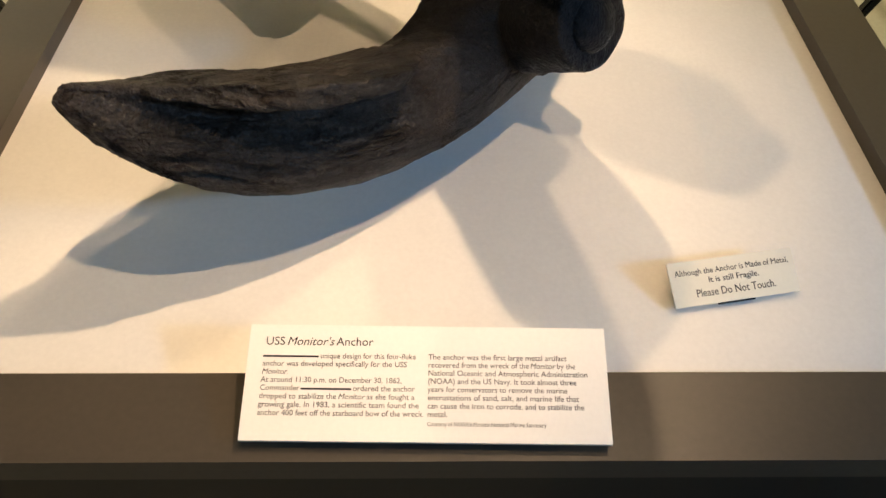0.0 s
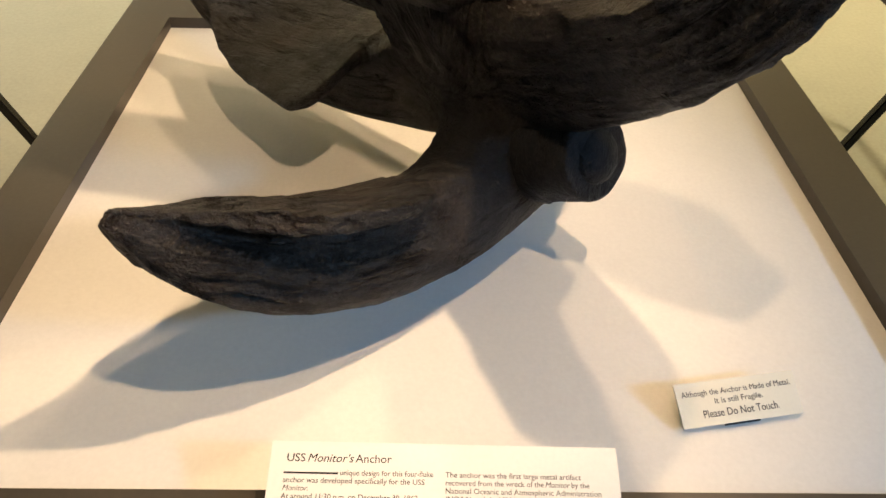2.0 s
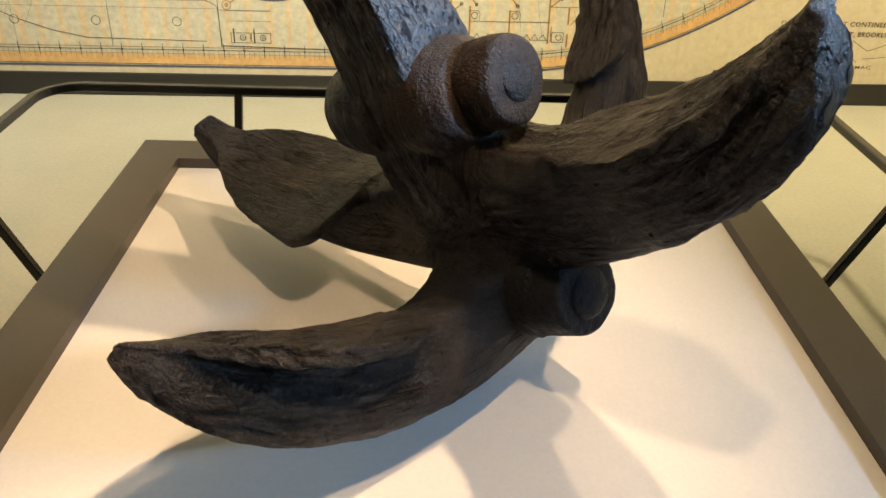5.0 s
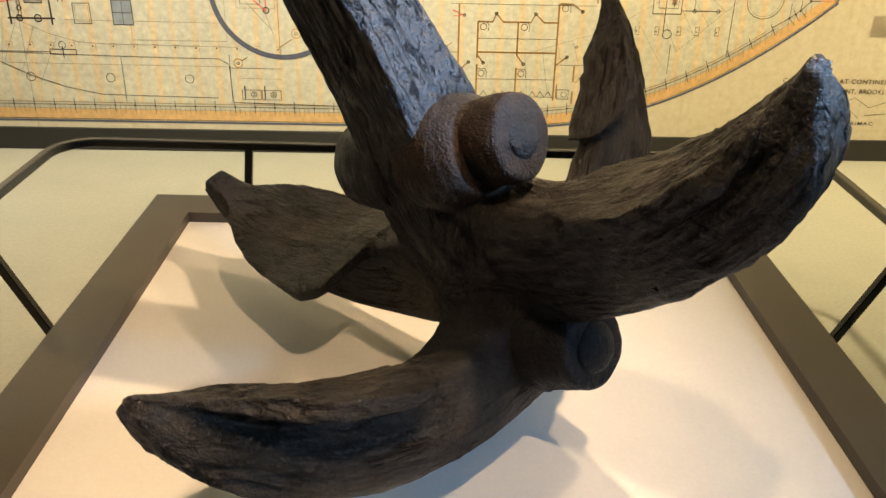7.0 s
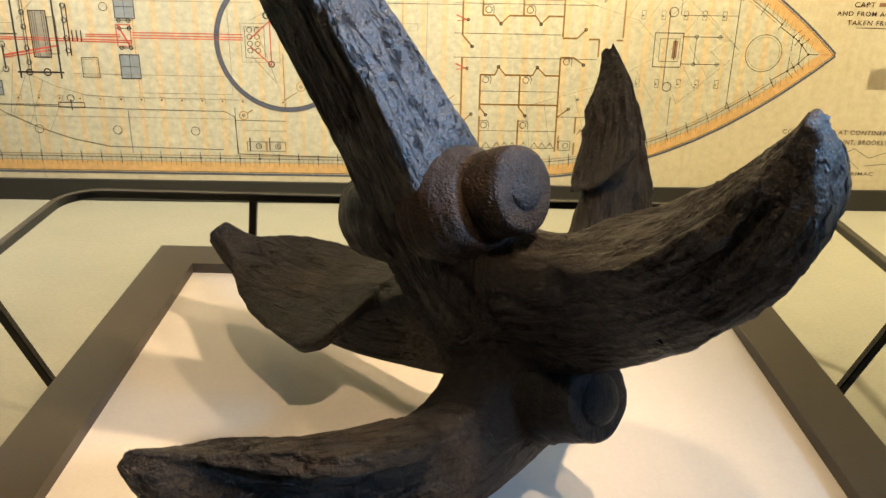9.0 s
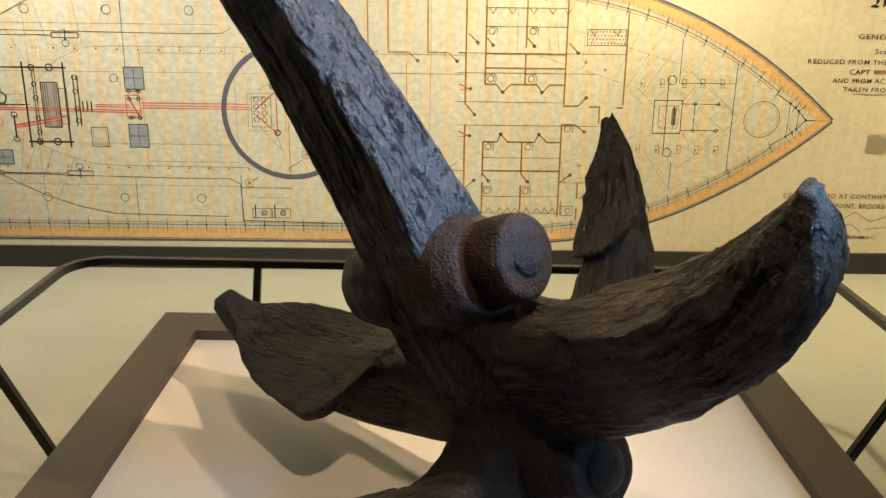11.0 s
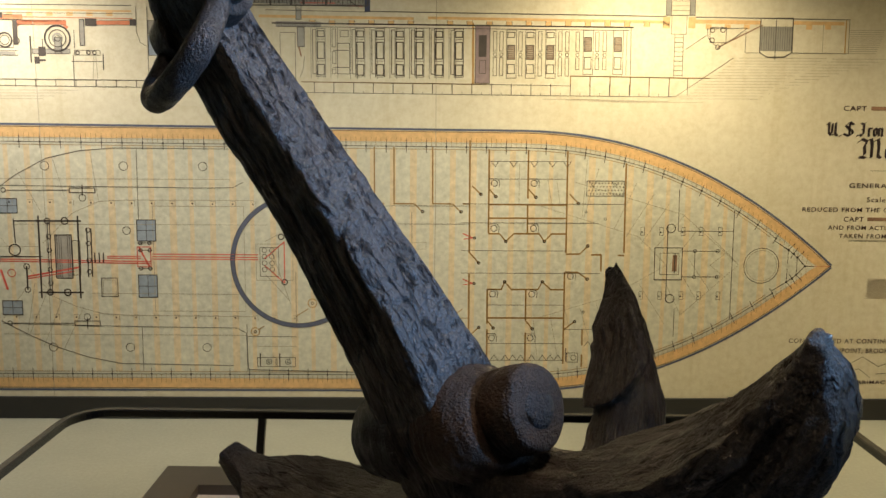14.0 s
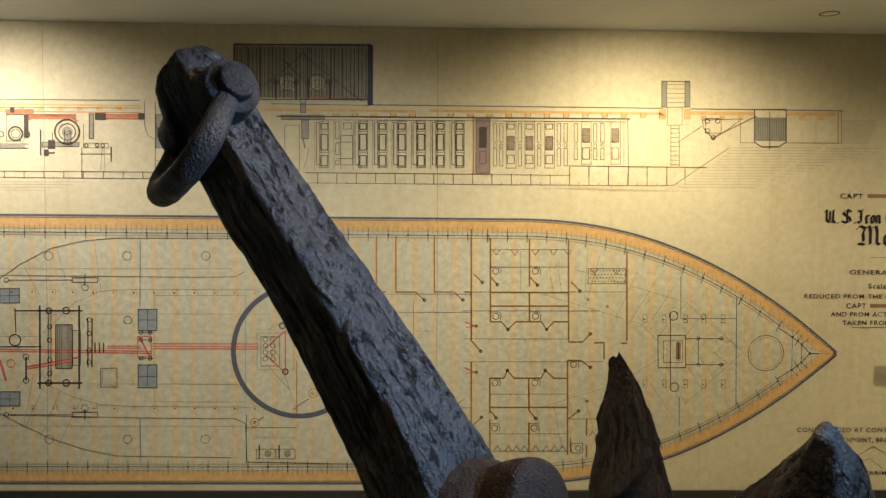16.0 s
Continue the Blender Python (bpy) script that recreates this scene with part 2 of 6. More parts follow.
tagged(finish("baseboard", box((-5.6, -0.016, 0.0), (6.0, 0.004, 0.122), 0.003), BASE_PAINT, m=WALL_M), "dark painted baseboard under the mural", "baseboard", kind="structure")

# ---- plinth ----
X0, X1, Y0, Y1, FW = -0.592, 1.020, 0.321, 1.925, 0.118
plinth = empty("plinth", Matrix.Translation(P(0, 0, 0) - Vector((0, 0, TOP))), label="low square dark brown plinth with framed white top", category="plinth")


def rail_of_frame(x0, x1, x2, x3, y0, y1):
    """One mitred length of the frame: outer edge from x0 to x1 at y0, inner edge from x2 to x3 at y1."""
    h = 0.045
    lo = [Vector((S * x, S * y, TOP - h)) for x, y in ((x0, y0), (x1, y0), (x3, y1), (x2, y1))]
    bm = loft([lo, [p + Vector((0, 0, h)) for p in lo]])
    bmesh.ops.remove_doubles(bm, verts=bm.verts[:], dist=1e-5)
    return bm


for a in ("front", "back"):
    y, y2 = (Y0, Y0 + FW) if a == "front" else (Y1, Y1 - FW)
    part("frame_rail", rail_of_frame(X0, X1, X0 + FW, X1 - FW, y, y2), FRAME_PAINT, plinth)
for x, x2 in ((X0, X0 + FW), (X1, X1 - FW)):
    h = 0.045
    lo = [Vector((S * p, S * q, TOP - h)) for p, q in ((x, Y0), (x, Y1), (x2, Y1 - FW), (x2, Y0 + FW))]
    part("frame_rail", loft([lo, [p + Vector((0, 0, h)) for p in lo]]), FRAME_PAINT, plinth)
BOARD = -0.0278
part("display_board", box((S * (X0 + FW) - 0.004, S * (Y0 + FW) - 0.004, TOP + S * BOARD - 0.02), (S * (X1 - FW) + 0.004, S * (Y1 - FW) + 0.004, TOP + S * BOARD)), BOARD_PAINT, plinth, "white painted display board")
part("skirt", box((S * X0 + 0.006, S * Y0 + 0.006, 0.0), (S * X1 - 0.006, S * Y1 - 0.006, TOP - 0.046), 0.004), SKIRT_PAINT, plinth, "dark plinth side panels")

# ---- barrier rail ----
RX0, RX1, RY1, RZ = -1.062, 1.492, 2.425, -0.030
barrier = empty("barrier_rail", Matrix.Translation((0, 0, 0)), label="black steel barrier rail with slanted posts round the plinth", category="railing")


def arc(cx, cy, r, a0, a1, n=10):
    return [P(cx + r * math.cos(radians(a0 + (a1 - a0) * k / n)), cy + r * math.sin(radians(a0 + (a1 - a0) * k / n)), RZ) for k in range(n + 1)]


R = 0.13
line = [P(RX0, 0.25 + 0.2 * k, RZ) for k in range(10)] + arc(RX0 + R, RY1 - R, R, 180, 90) + arc(RX1 - R, RY1 - R, R, 90, 0) + [P(RX1, 2.05 - 0.2 * k, RZ) for k in range(10)]
part("top_rail", bar(line, 0.030, 0.030), BLACK_STEEL, barrier)
for x, y, dx, dy in ((RX0, 1.8, 0.22, 0), (RX1, 1.8, -0.22, 0), (RX0, 0.3, 0.22, 0), (RX1, 0.3, -0.22, 0), (-0.441, RY1, 0, -0.2), (0.871, RY1, 0, -0.2)):
    p, q = P(x, y, RZ - 0.012), P(x + dx, y + dy, 0)
    q.z = 0.012
    post = part("post", bar([p, p.lerp(q, 0.5), q], 0.028, 0.028, Vector((0, 1, 0)) if dx else Vector((1, 0, 0))), BLACK_STEEL, barrier)
    part("foot", box((q.x - 0.05, q.y - 0.05, 0), (q.x + 0.05, q.y + 0.05, 0.012), 0.003), BLACK_STEEL, post)

# ---- anchor ----
N = Vector((-0.46574, 0.04997, 0.88351)).normalized()
E3 = Vector((0.62161, -0.69213, 0.36683))
E3 = (E3 - N * E3.dot(N)).normalized()
E4 = N.cross(E3)
CROWN = P(0.4005, 1.0430, 0.0009)
ANCHOR_M = Matrix.Translation(CROWN) @ Matrix((E3, E4, N)).transposed().to_4x4()
anchor = empty("anchor", ANCHOR_M, label="four-fluked dark wrought iron ship's anchor leaning on the plinth", category="anchor")


def rough(co, coarse=0.006, fine=0.0022, along=Vector((1, 1, 0.18))):
    """Uneven, fibrous surface: a shift of the point, in metres."""
    q = Vector((co.x * along.x, co.y * along.y, co.z * along.z))
    a = noise.noise(co * 9) * coarse + noise.noise(q * 55 + Vector((3, 1, 7))) * fine + noise.noise(q * 130) * fine * 0.5
    return a


def weather(bm, coarse, fine, along=Vector((1, 1, 0.18))):
    bm.normal_update()
    moves = [(v, v.normal * rough(v.co, coarse, fine, along)) for v in bm.verts]
    for v, d in moves:
        v.co += d
    return bm


def bezier(p, t):
    a, b, c, d = (Vector(q) for q in p)
    u = 1 - t
    return a * u ** 3 + b * 3 * u * u * t + c * 3 * u * t * t + d * t ** 3


def ease(t, a, b):
    t = min(1, max(0, (t - a) / (b - a)))
    return t * t * (3 - 2 * t)


def around(turn):
    return Matrix.Rotation(radians(turn), 4, "Z")


def limb(outer, inner, turn, wide, tip, lean, seed):
    """The bar of an arm between an outer and an inner curve in the plane x (outwards), z (up the shank); y is across."""
    rings = []
    for k in range(91):
        s = k / 90
        o, i = bezier(outer, s), bezier(inner, s)
        half_w = float(np.interp(s, (0, 0.3, 0.6, 0.85, 1.0), wide))
        depth, inward = (i - o).length, (i - o).normalized()
        half_d = max(depth / 2, tip)
        mid = (o + i) / 2
        ring = []
        for j in range(48):
            q = math.tau * j / 48
            c, d = math.cos(q), math.sin(q)
            g = (abs(c) ** 5 + abs(d) ** 5) ** -0.2
            x, z = mid.x + inward.x * d * g * half_d, mid.y + inward.y * d * g * half_d
            ring.append(S * (around(turn) @ Vector((x, c * g * half_w + lean * ease(s, 0.2, 0.6), z))))
        rings.append(ring)
    return loft(rings)


def palm(outer, inner, turn, at, plus, minus, thick, lift, droop, wear, seed):
    """The plate of a fluke, laid on the inner side of its arm; at, plus and minus give its outline."""
    rings = []
    for k in range(71):
        s = at[0] + (at[-1] - at[0]) * k / 70
        o, i = bezier(outer, s), bezier(inner, s)
        n = (i - o).normalized()
        worn = 1 + wear * (0.08 * noise.noise(Vector((s * 19, seed, 0))) + 0.06 * noise.noise(Vector((s * 60, seed, 4))))
        p, m = float(np.interp(s, at, plus)) * worn, float(np.interp(s, at, minus)) * worn
        up, low = [], []
        for j in range(25):
            b = m * -1 + (p + m) * j / 24
            e = b / (p if b > 0 else m)
            rise = lift * (1 - ease(s, 0.82, 0.95)) - droop * abs(e) ** 2 * max(p, m)
            slim = thick * (1 - 0.2 * abs(e) ** 8) * (1 - 0.65 * ease(s, 0.78, 0.95))
            up.append(S * (around(turn) @ Vector((i.x + n.x * rise, b, i.y + n.y * rise))))
            low.append(S * (around(turn) @ Vector((i.x + n.x * (rise - slim), b * 0.97, i.y + n.y * (rise - slim)))))
        rings.append(up + low[::-1])
    return loft(rings)


def shank():
    rings, count = [], 100
    up = (0.05, 0.16, 0.24, 0.30, 0.40, 0.50, 0.60, 0.72, 0.86, 1.00, 1.20, 1.29, 1.33, 1.355)
    right = (0.050, 0.060, 0.062, 0.064, 0.074, 0.090, 0.098, 0.096, 0.081, 0.071, 0.058, 0.056, 0.050, 0.034)
    left = (-0.055, -0.070, -0.074, -0.075, -0.075, -0.070, -0.064, -0.062, -0.062, -0.064, -0.068, -0.066, -0.060, -0.045)
    near = (-0.07, -0.085, -0.078, -0.078, -0.094, -0.092, -0.080, -0.071, -0.070, -0.075, -0.086, -0.092, -0.088, -0.076)
    far = (0.07, 0.085, 0.090, 0.092, 0.092, 0.083, 0.070, 0.056, 0.042, 0.026, 0.002, -0.004, -0.010, -0.022)
    for k in range(count + 1):
        a = 0.05 + 1.305 * k / count
        x1, x0, y0, y1 = (float(np.interp(a, up, t)) for t in (right, left, near, far))
        ring = []
        for j in range(64):
            q = math.tau * j / 64
            c, d = math.cos(q), math.sin(q)
            g = (abs(c) ** 12 + abs(d) ** 12) ** (-1 / 12)
            ring.append(S * Vector(((x0 + x1) / 2 + c * g * (x1 - x0) / 2, (y0 + y1) / 2 + d * g * (y1 - y0) / 2, a)))
        rings.append(ring)
    return loft(rings)


def crown():
    """The forged mass in which arms and shank meet."""
    rings = []
    for k in range(31):
        q = math.pi * (k + 0.5) / 31
        r = math.sin(q) ** 0.7
        rings.append([S * Vector((0.040 + 0.085 * r * math.cos(w), -0.005 + 0.080 * r * math.sin(w), 0.175 - 0.120 * math.cos(q))) for w in (math.tau * j / 40 for j in range(40))])
    return loft(rings)


def shoulder():
    """The swelling that carries the upper collar and runs down into the arm below it."""
    rings = []
    for k in range(25):
        q = k / 24
        c = Vector((0.060 + 0.050 * q, -0.020, 0.515 - 0.130 * q))
        r = 0.080 - 0.022 * q
        rings.append([S * (c + r * Vector((0.55 * math.cos(w), 0.86 * math.sin(w), 0.45 * math.cos(w)))) for w in (math.tau * j / 32 for j in range(32))])
    return loft(rings)


# outer and inner curve of each arm, its turn about the shank, half widths, blunt end
LOW = ((-0.05, 0.042), (0.35, 0.074), (0.630, 0.268), (0.628, 0.522)), ((0.03, 0.30), (0.14, 0.13), (0.40, 0.335), (0.606, 0.530))
HIGH = ((0.0, 0.16), (0.34, 0.22), (0.690, 0.325), (0.667, 0.542)), ((0.02, 0.49), (0.20, 0.365), (0.50, 0.415), (0.652, 0.556))
LOW_BACK = ((-0.05, 0.040), (0.35, 0.066), (0.628, 0.262), (0.618, 0.538)), ((0.0, 0.20), (0.20, 0.20), (0.40, 0.34), (0.613, 0.542))
HIGH_BACK = ((0.0, 0.15), (0.33, 0.20), (0.70, 0.27), (0.720, 0.530)), ((0.07, 0.39), (0.25, 0.31), (0.50, 0.40), (0.690, 0.556))
ARMS = (
    (HIGH, 0.0, (0.062, 0.064, 0.072, 0.054, 0.014), 0.010, -0.012, 0.3), (LOW_BACK, 93.4, (0.080, 0.062, 0.042, 0.014, 0.004), 0.004, -0.026, 1.1),
    (HIGH_BACK, 183.7, (0.040, 0.050, 0.056, 0.040, 0.026), 0.014, 0.0, 2.6), (LOW, 275.5, (0.085, 0.079, 0.060, 0.042, 0.012), 0.010, 0.008, 4.2),
)
# outline of each palm: how far out along the arm, half widths to both sides, thickness, rise, droop of its edges, wear
PALMS = (
    (HIGH, 0.0, (0.36, 0.44, 0.60, 0.75, 0.87, 0.93, 0.96), (0.050, 0.080, 0.098, 0.090, 0.058, 0.028, 0.008), (0.05, 0.080, 0.096, 0.092, 0.066, 0.036, 0.01), 0.044, 0.004, 0.06, 0.8, 0.3),
    (LOW_BACK, 93.4, (0.595, 0.615, 0.655, 0.69, 0.80, 0.88, 0.955, 0.99), (0.012, 0.014, 0.016, 0.016, 0.010, 0.004, 0.002, 0.001), (0.050, 0.078, 0.112, 0.120, 0.098, 0.074, 0.040, 0.008), 0.046, 0.024, 0.0, 0.6, 1.1),
    (HIGH_BACK, 183.7, (0.285, 0.31, 0.36, 0.42, 0.52, 0.64, 0.75, 0.83, 0.87, 0.93), (0.150, 0.182, 0.193, 0.187, 0.172, 0.151, 0.117, 0.076, 0.050, 0.03), (0.06, 0.085, 0.098, 0.106, 0.113, 0.113, 0.098, 0.068, 0.036, 0.024), 0.024, 0.006, 0.03, 0.15, 2.6),
    (LOW, 275.5, (0.465, 0.485, 0.53, 0.60, 0.70, 0.78, 0.85, 0.91, 0.95), (0.070, 0.108, 0.128, 0.134, 0.132, 0.116, 0.086, 0.050, 0.022), (0.05, 0.065, 0.080, 0.094, 0.112, 0.100, 0.070, 0.024, 0.012), 0.038, 0.014, 0.12, 0.6, 4.2),
)


def forge():
    """Shank, arms and palms as one welded body: points in metres and faces."""
    bm = bmesh.new()
    for one in [shank(), crown(), shoulder()] + [limb(o, i, *rest) for (o, i), *rest in ARMS] + [palm(o, i, *rest) for (o, i), *rest in PALMS]:
        bmesh.ops.recalc_face_normals(one, faces=one.faces[:])
        join(bm, one)
    me = bpy.data.meshes.new("scrap")
    bm.to_mesh(me)
    bm.free()
    ob = bpy.data.objects.new("scrap", me)
    scene.collection.objects.link(ob)
    weld = ob.modifiers.new("weld", "REMESH")
    weld.mode, weld.voxel_size = "VOXEL", 0.0044
    out = bpy.data.meshes.new_from_object(ob.evaluated_get(bpy.context.evaluated_depsgraph_get()))
    bpy.data.objects.remove(ob)
    co = np.empty(len(out.vertices) * 3)
    out.vertices.foreach_get("co", co)
    edges = np.empty(len(out.edges) * 2, dtype=int)
    out.edges.foreach_get("vertices", edges)
    faces = [tuple(p.vertices) for p in out.polygons]
    bpy.data.meshes.remove(out)
    return co.reshape(-1, 3), edges.reshape(-1, 2), faces


def relax(co, edges, rounds, weight):
    a, b = edges[:, 0], edges[:, 1]
    n = len(co)
    count = np.maximum(1, np.bincount(a, minlength=n) + np.bincount(b, minlength=n))
    for _ in range(rounds):
        mean = np.stack([np.bincount(a, co[b, k], n) + np.bincount(b, co[a, k], n) for k in range(3)], 1) / count[:, None]
        co = co + (mean - co) * weight[:, None]
    return co


def point_normals(co, faces):
    quads = np.array([f if len(f) == 4 else (*f, f[-1]) for f in faces])
    n = np.cross(co[quads[:, 2]] - co[quads[:, 0]], co[quads[:, 3]] - co[quads[:, 1]])
    out = np.zeros_like(co)
    for k in range(4):
        for c in range(3):
            out[:, c] += np.bincount(quads[:, k], n[:, c], len(co))
    return out / np.maximum(1e-12, np.linalg.norm(out, axis=1))[:, None], quads


def grain_of(co):
    """For each point: how far along the iron's fibre it lies and where across, how much it belongs to shank and arms, how far out."""
    u = co / S
    near, coords, outs = [np.hypot(u[:, 0], u[:, 1] + 0.01) + 3 * np.maximum(0, 0.16 - u[:, 2])], [np.stack([0.3 - u[:, 2], u[:, 0], u[:, 1]], 1)], [np.zeros(len(u))]
    for (o, i), turn, wide, tip, lean, seed in ARMS:
        c, d = math.cos(radians(turn)), math.sin(radians(turn))
        x, y, z = u[:, 0] * c + u[:, 1] * d, -u[:, 0] * d + u[:, 1] * c, u[:, 2]
        line = [(bezier(o, k / 60) + bezier(i, k / 60)) / 2 for k in range(61)]
        along = np.cumsum([0.0] + [(q - p).length for p, q in zip(line, line[1:])])
        dist = np.stack([np.hypot(x - p.x, z - p.y) for p in line], 1)
        pick = dist.argmin(1)
        near.append(np.hypot(dist.min(1), y) + 3 * np.maximum(0, 0.05 - x))
        coords.append(np.stack([along[pick], y + seed, dist.min(1) * np.sign(z - np.array([p.y for p in line])[pick])], 1))
        outs.append(pick / 60)
    near = np.stack(near, 1)
    w = np.exp(-(near - near.min(1)[:, None]) / 0.022)
    w /= w.sum(1)[:, None]
    return sum(w[:, k, None] * coords[k] for k in range(5)), w, sum(w[:, k] * outs[k] for k in range(5))


def hammered(co, n, grain, w, out):
    """Pits, splits along the fibre and flakes, as a shift along the surface's normal in metres."""
    shift = np.empty(len(co))
    for k, (p, q, g, t) in enumerate(zip(co, n, grain, out)):
        c = Vector(p)
        torn = 0.45 + 1.4 * ease(t, 0.38, 0.85) * (1 - 0.75 * ease(t, 0.78, 0.95)) + 0.5 * w[k, 0] * ease(-q[1], -0.2, 0.5)
        calm = 0.25 if w[k, 3] > 0.5 else 1.0
        bend = 0.012 * noise.noise(c * 11)
        f = Vector((g[0] * 4, (g[1] + bend) * 80, (g[2] + bend) * 80))
        split = max(0.0, noise.noise(Vector((g[0] * 3.2, (g[1] + bend) * 30, (g[2] + bend) * 30 + 9))) - 0.18)
        ridge = 1 - abs(noise.noise(f))
        shift[k] = noise.noise(c * 7) * 0.0040 + calm * (noise.noise(c * 23) * 0.0018 + noise.noise(c * 60) * 0.0012 + torn * ((ridge - 0.75) * 0.0072 - split * (0.022 - 0.018 * w[k, 0])))
        if w[k, 0] > 0.6 and q[0] > 0.5:
            shift[k] -= 0.0034 * ease(noise.noise(Vector((c.y * 85, c.z * 48, 5))) + 0.5 * noise.noise(c * 14), 0.16, 0.26)
    return shift


def anchor_body():
    co, edges, faces = forge()
    away = np.linalg.norm(co / S - np.array((0.070, -0.045, 0.23)), axis=1)
    co = relax(co, edges, 70, 0.6 * np.clip(1 - (away - 0.09) / 0.10, 0, 1))
    co = relax(co, edges, 2, np.full(len(co), 0.5))
    n, quads = point_normals(co, faces)
    if (n * (co - co.mean(0))).sum() < 0:
        n = -n
    grain, w, out = grain_of(co)
    co = co + n * hammered(co, n, grain, w, out)[:, None]
    n, quads = point_normals(co, faces)
    # Upper shank's right-facing side: real flakes, plus cool light painted as paler iron
    flake_sheen = np.clip((co[:, 2] / S - 0.50) / 0.12, 0, 1) * np.clip((n[:, 0] - 0.2) / 0.3, 0, 1) * w[:, 0]
    owner = w.argmax(1)
    owner[away < 0.15] = 5
    face_owner = owner[quads[:, 0]]
    for k, name in enumerate(("shank", "fluke", "fluke", "fluke", "fluke", "crown")):
        chosen = np.nonzero(face_owner == k)[0]
        used, local = np.unique(quads[chosen], return_inverse=True)
        me = bpy.data.meshes.new(name)
        rows = local.reshape(-1, 4)
        me.from_pydata(co[used].tolist(), [], [tuple(dict.fromkeys(r)) for r in rows.tolist()])
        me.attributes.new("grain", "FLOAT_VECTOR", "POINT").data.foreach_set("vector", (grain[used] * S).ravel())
        me.attributes.new("flake_sheen", "FLOAT", "POINT").data.foreach_set("value", flake_sheen[used])
        me.shade_smooth()
        me.normals_split_custom_set_from_vertices(n[used].tolist())
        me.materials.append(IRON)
        ob = new(name, me)
        ob.parent = anchor
        if name == "crown":
            ob["label"] = "forged crown of the anchor"


anchor_body()


def turned(profile, sides=48, uneven=0.004, seed=0.0):
    """A solid of rotation along x from (x, radius) steps, in plan units, knocked out of true."""
    rings = []
    for x, r in profile:
        rings.append([Vector((S * x, S * r * math.cos(q), S * r * math.sin(q))) for q in (math.tau * j / sides for j in range(sides))])
    bm = loft(rings)
    bm.normal_update()
    moves = [(v, v.normal * (noise.noise(v.co * 12 + Vector((seed, 0, 0))) * uneven + (0.5 - abs(noise.noise(Vector((v.co.x * 130, v.co.y * 16, v.co.z * 16))))) * 0.0040 * (uneven > 0.004) + noise.noise(v.co * 70) * 0.0010)) for v in bm.verts]
    for v, d in moves:
        v.co += d
    return bm


def steps(x0, x1, r0, r1, n, dome=0.0):
    """Steps of a drum whose end is rounded off."""
    out = [(x0 + (x1 - x0) * k / n, r0 + (r1 - r0) * k / n) for k in range(n + 1)]
    for k in range(1, 9):
        q = k / 8
        out.append((x1 + dome * math.sin(q * math.pi / 2), r1 * (1 - q * 0.97) if dome == 0 else r1 * math.cos(q * math.pi / 2 * 0.98)))
    return out


def swelled(x0, x1, r0, r1, n, belly):
    """Steps of a drum with a rounded belly and a narrow eased rim, closed by a flat end."""
    out = []
    for k in range(n + 1):
        q = k / n
        out.append((x0 + (x1 - x0) * q, r0 + (r1 - r0) * q + belly * math.sin(q * math.pi)))
    out += [(x1 + 0.003, r1 - 0.002), (x1 + 0.0045, r1 - 0.006)]
    return out + [(x1 + 0.0045 + 0.002 * (1 - q), (r1 - 0.006) * q) for q in (0.92, 0.8, 0.7, 0.6, 0.5, 0.4, 0.3, 0.02)]


upper = Matrix.Translation((0, S * -0.008, S * 0.512)) @ Matrix.Rotation(radians(3), 4, "Y")
part("collar", turned(swelled(0.030, 0.134, 0.094, 0.071, 26, 0.012), 72, 0.008, 1), IRON_BROWN, anchor, "rust-brown iron collar", True, upper)
bolt_head = part("bolt_head", turned(swelled(0.128, 0.196, 0.065, 0.062, 22, 0.002), 72, 0.008, 3), IRON_BROWN, anchor, "rounded iron bolt head", True, upper @ Matrix.Translation((0, S * 0.008, S * 0.004)) @ Matrix.Rotation(radians(5), 4, "Z"))
under(part("bolt_end", turned(steps(0.190, 0.203, 0.036, 0.031, 5, 0.006), 40, 0.005, 5), IRON_SMOOTH, anchor, "smooth end of the iron bolt", True, upper @ Matrix.Translation((0, S * 0.016, S * 0.010))), bolt_head)
part("rear_bolt_head", turned([(-x, r) for x, r in swelled(0.03, 0.140, 0.088, 0.078, 16, 0.004)], 56, 0.006, 7), IRON_SMOOTH, anchor, "", True, upper @ Matrix.Translation((0, S * -0.009, S * -0.004)))
lower = Matrix.Translation((0, S * -0.030, S * 0.152))
lower_boss = part("lower_boss", turned(swelled(0.0, 0.192, 0.092, 0.070, 24, 0.0), 64, 0.005, 9), IRON_SMOOTH, anchor, "", True, lower)
under(part("lower_bolt_end", turned(steps(0.180, 0.197, 0.044, 0.043, 5, 0.018), 40, 0.0015, 11), IRON_SMOOTH, anchor, "shiny domed end of the lower bolt", True, lower @ Matrix.Translation((0, S * 0.006, S * 0.004))), lower_boss)

# shackle on its pin
PIN_A, PIN_C = 1.257, -0.055
swing = radians(49)
down = Vector((0, -math.sin(swing), -math.cos(swing)))
pin_at = Vector((0, S * PIN_C, S * PIN_A))
path = []
for k in range(41):
    q = math.pi * k / 40
    path.append(pin_at + Vector((S * 0.092 * math.cos(q), 0, 0)) + down * S * (0.085 + 0.060 * math.sin(q)) if 0 < k < 40 else None)
path = [p for p in path if p]
first, last = path[0], path[-1]
path = [pin_at + Vector((S * 0.086, 0, 0)).lerp(first - pin_at, k / 10) for k in range(1, 10)] + path + [pin_at + (last - pin_at).lerp(Vector((-S * 0.086, 0, 0)), k / 10) for k in range(1, 10)]
bow = weather(tube(path, lambda q: S * (0.0190 + 0.002 * math.sin(q * math.pi)), 24), 0.002, 0.0012)
part("shackle", bow, IRON_SMOOTH, anchor, "heavy iron shackle", True)
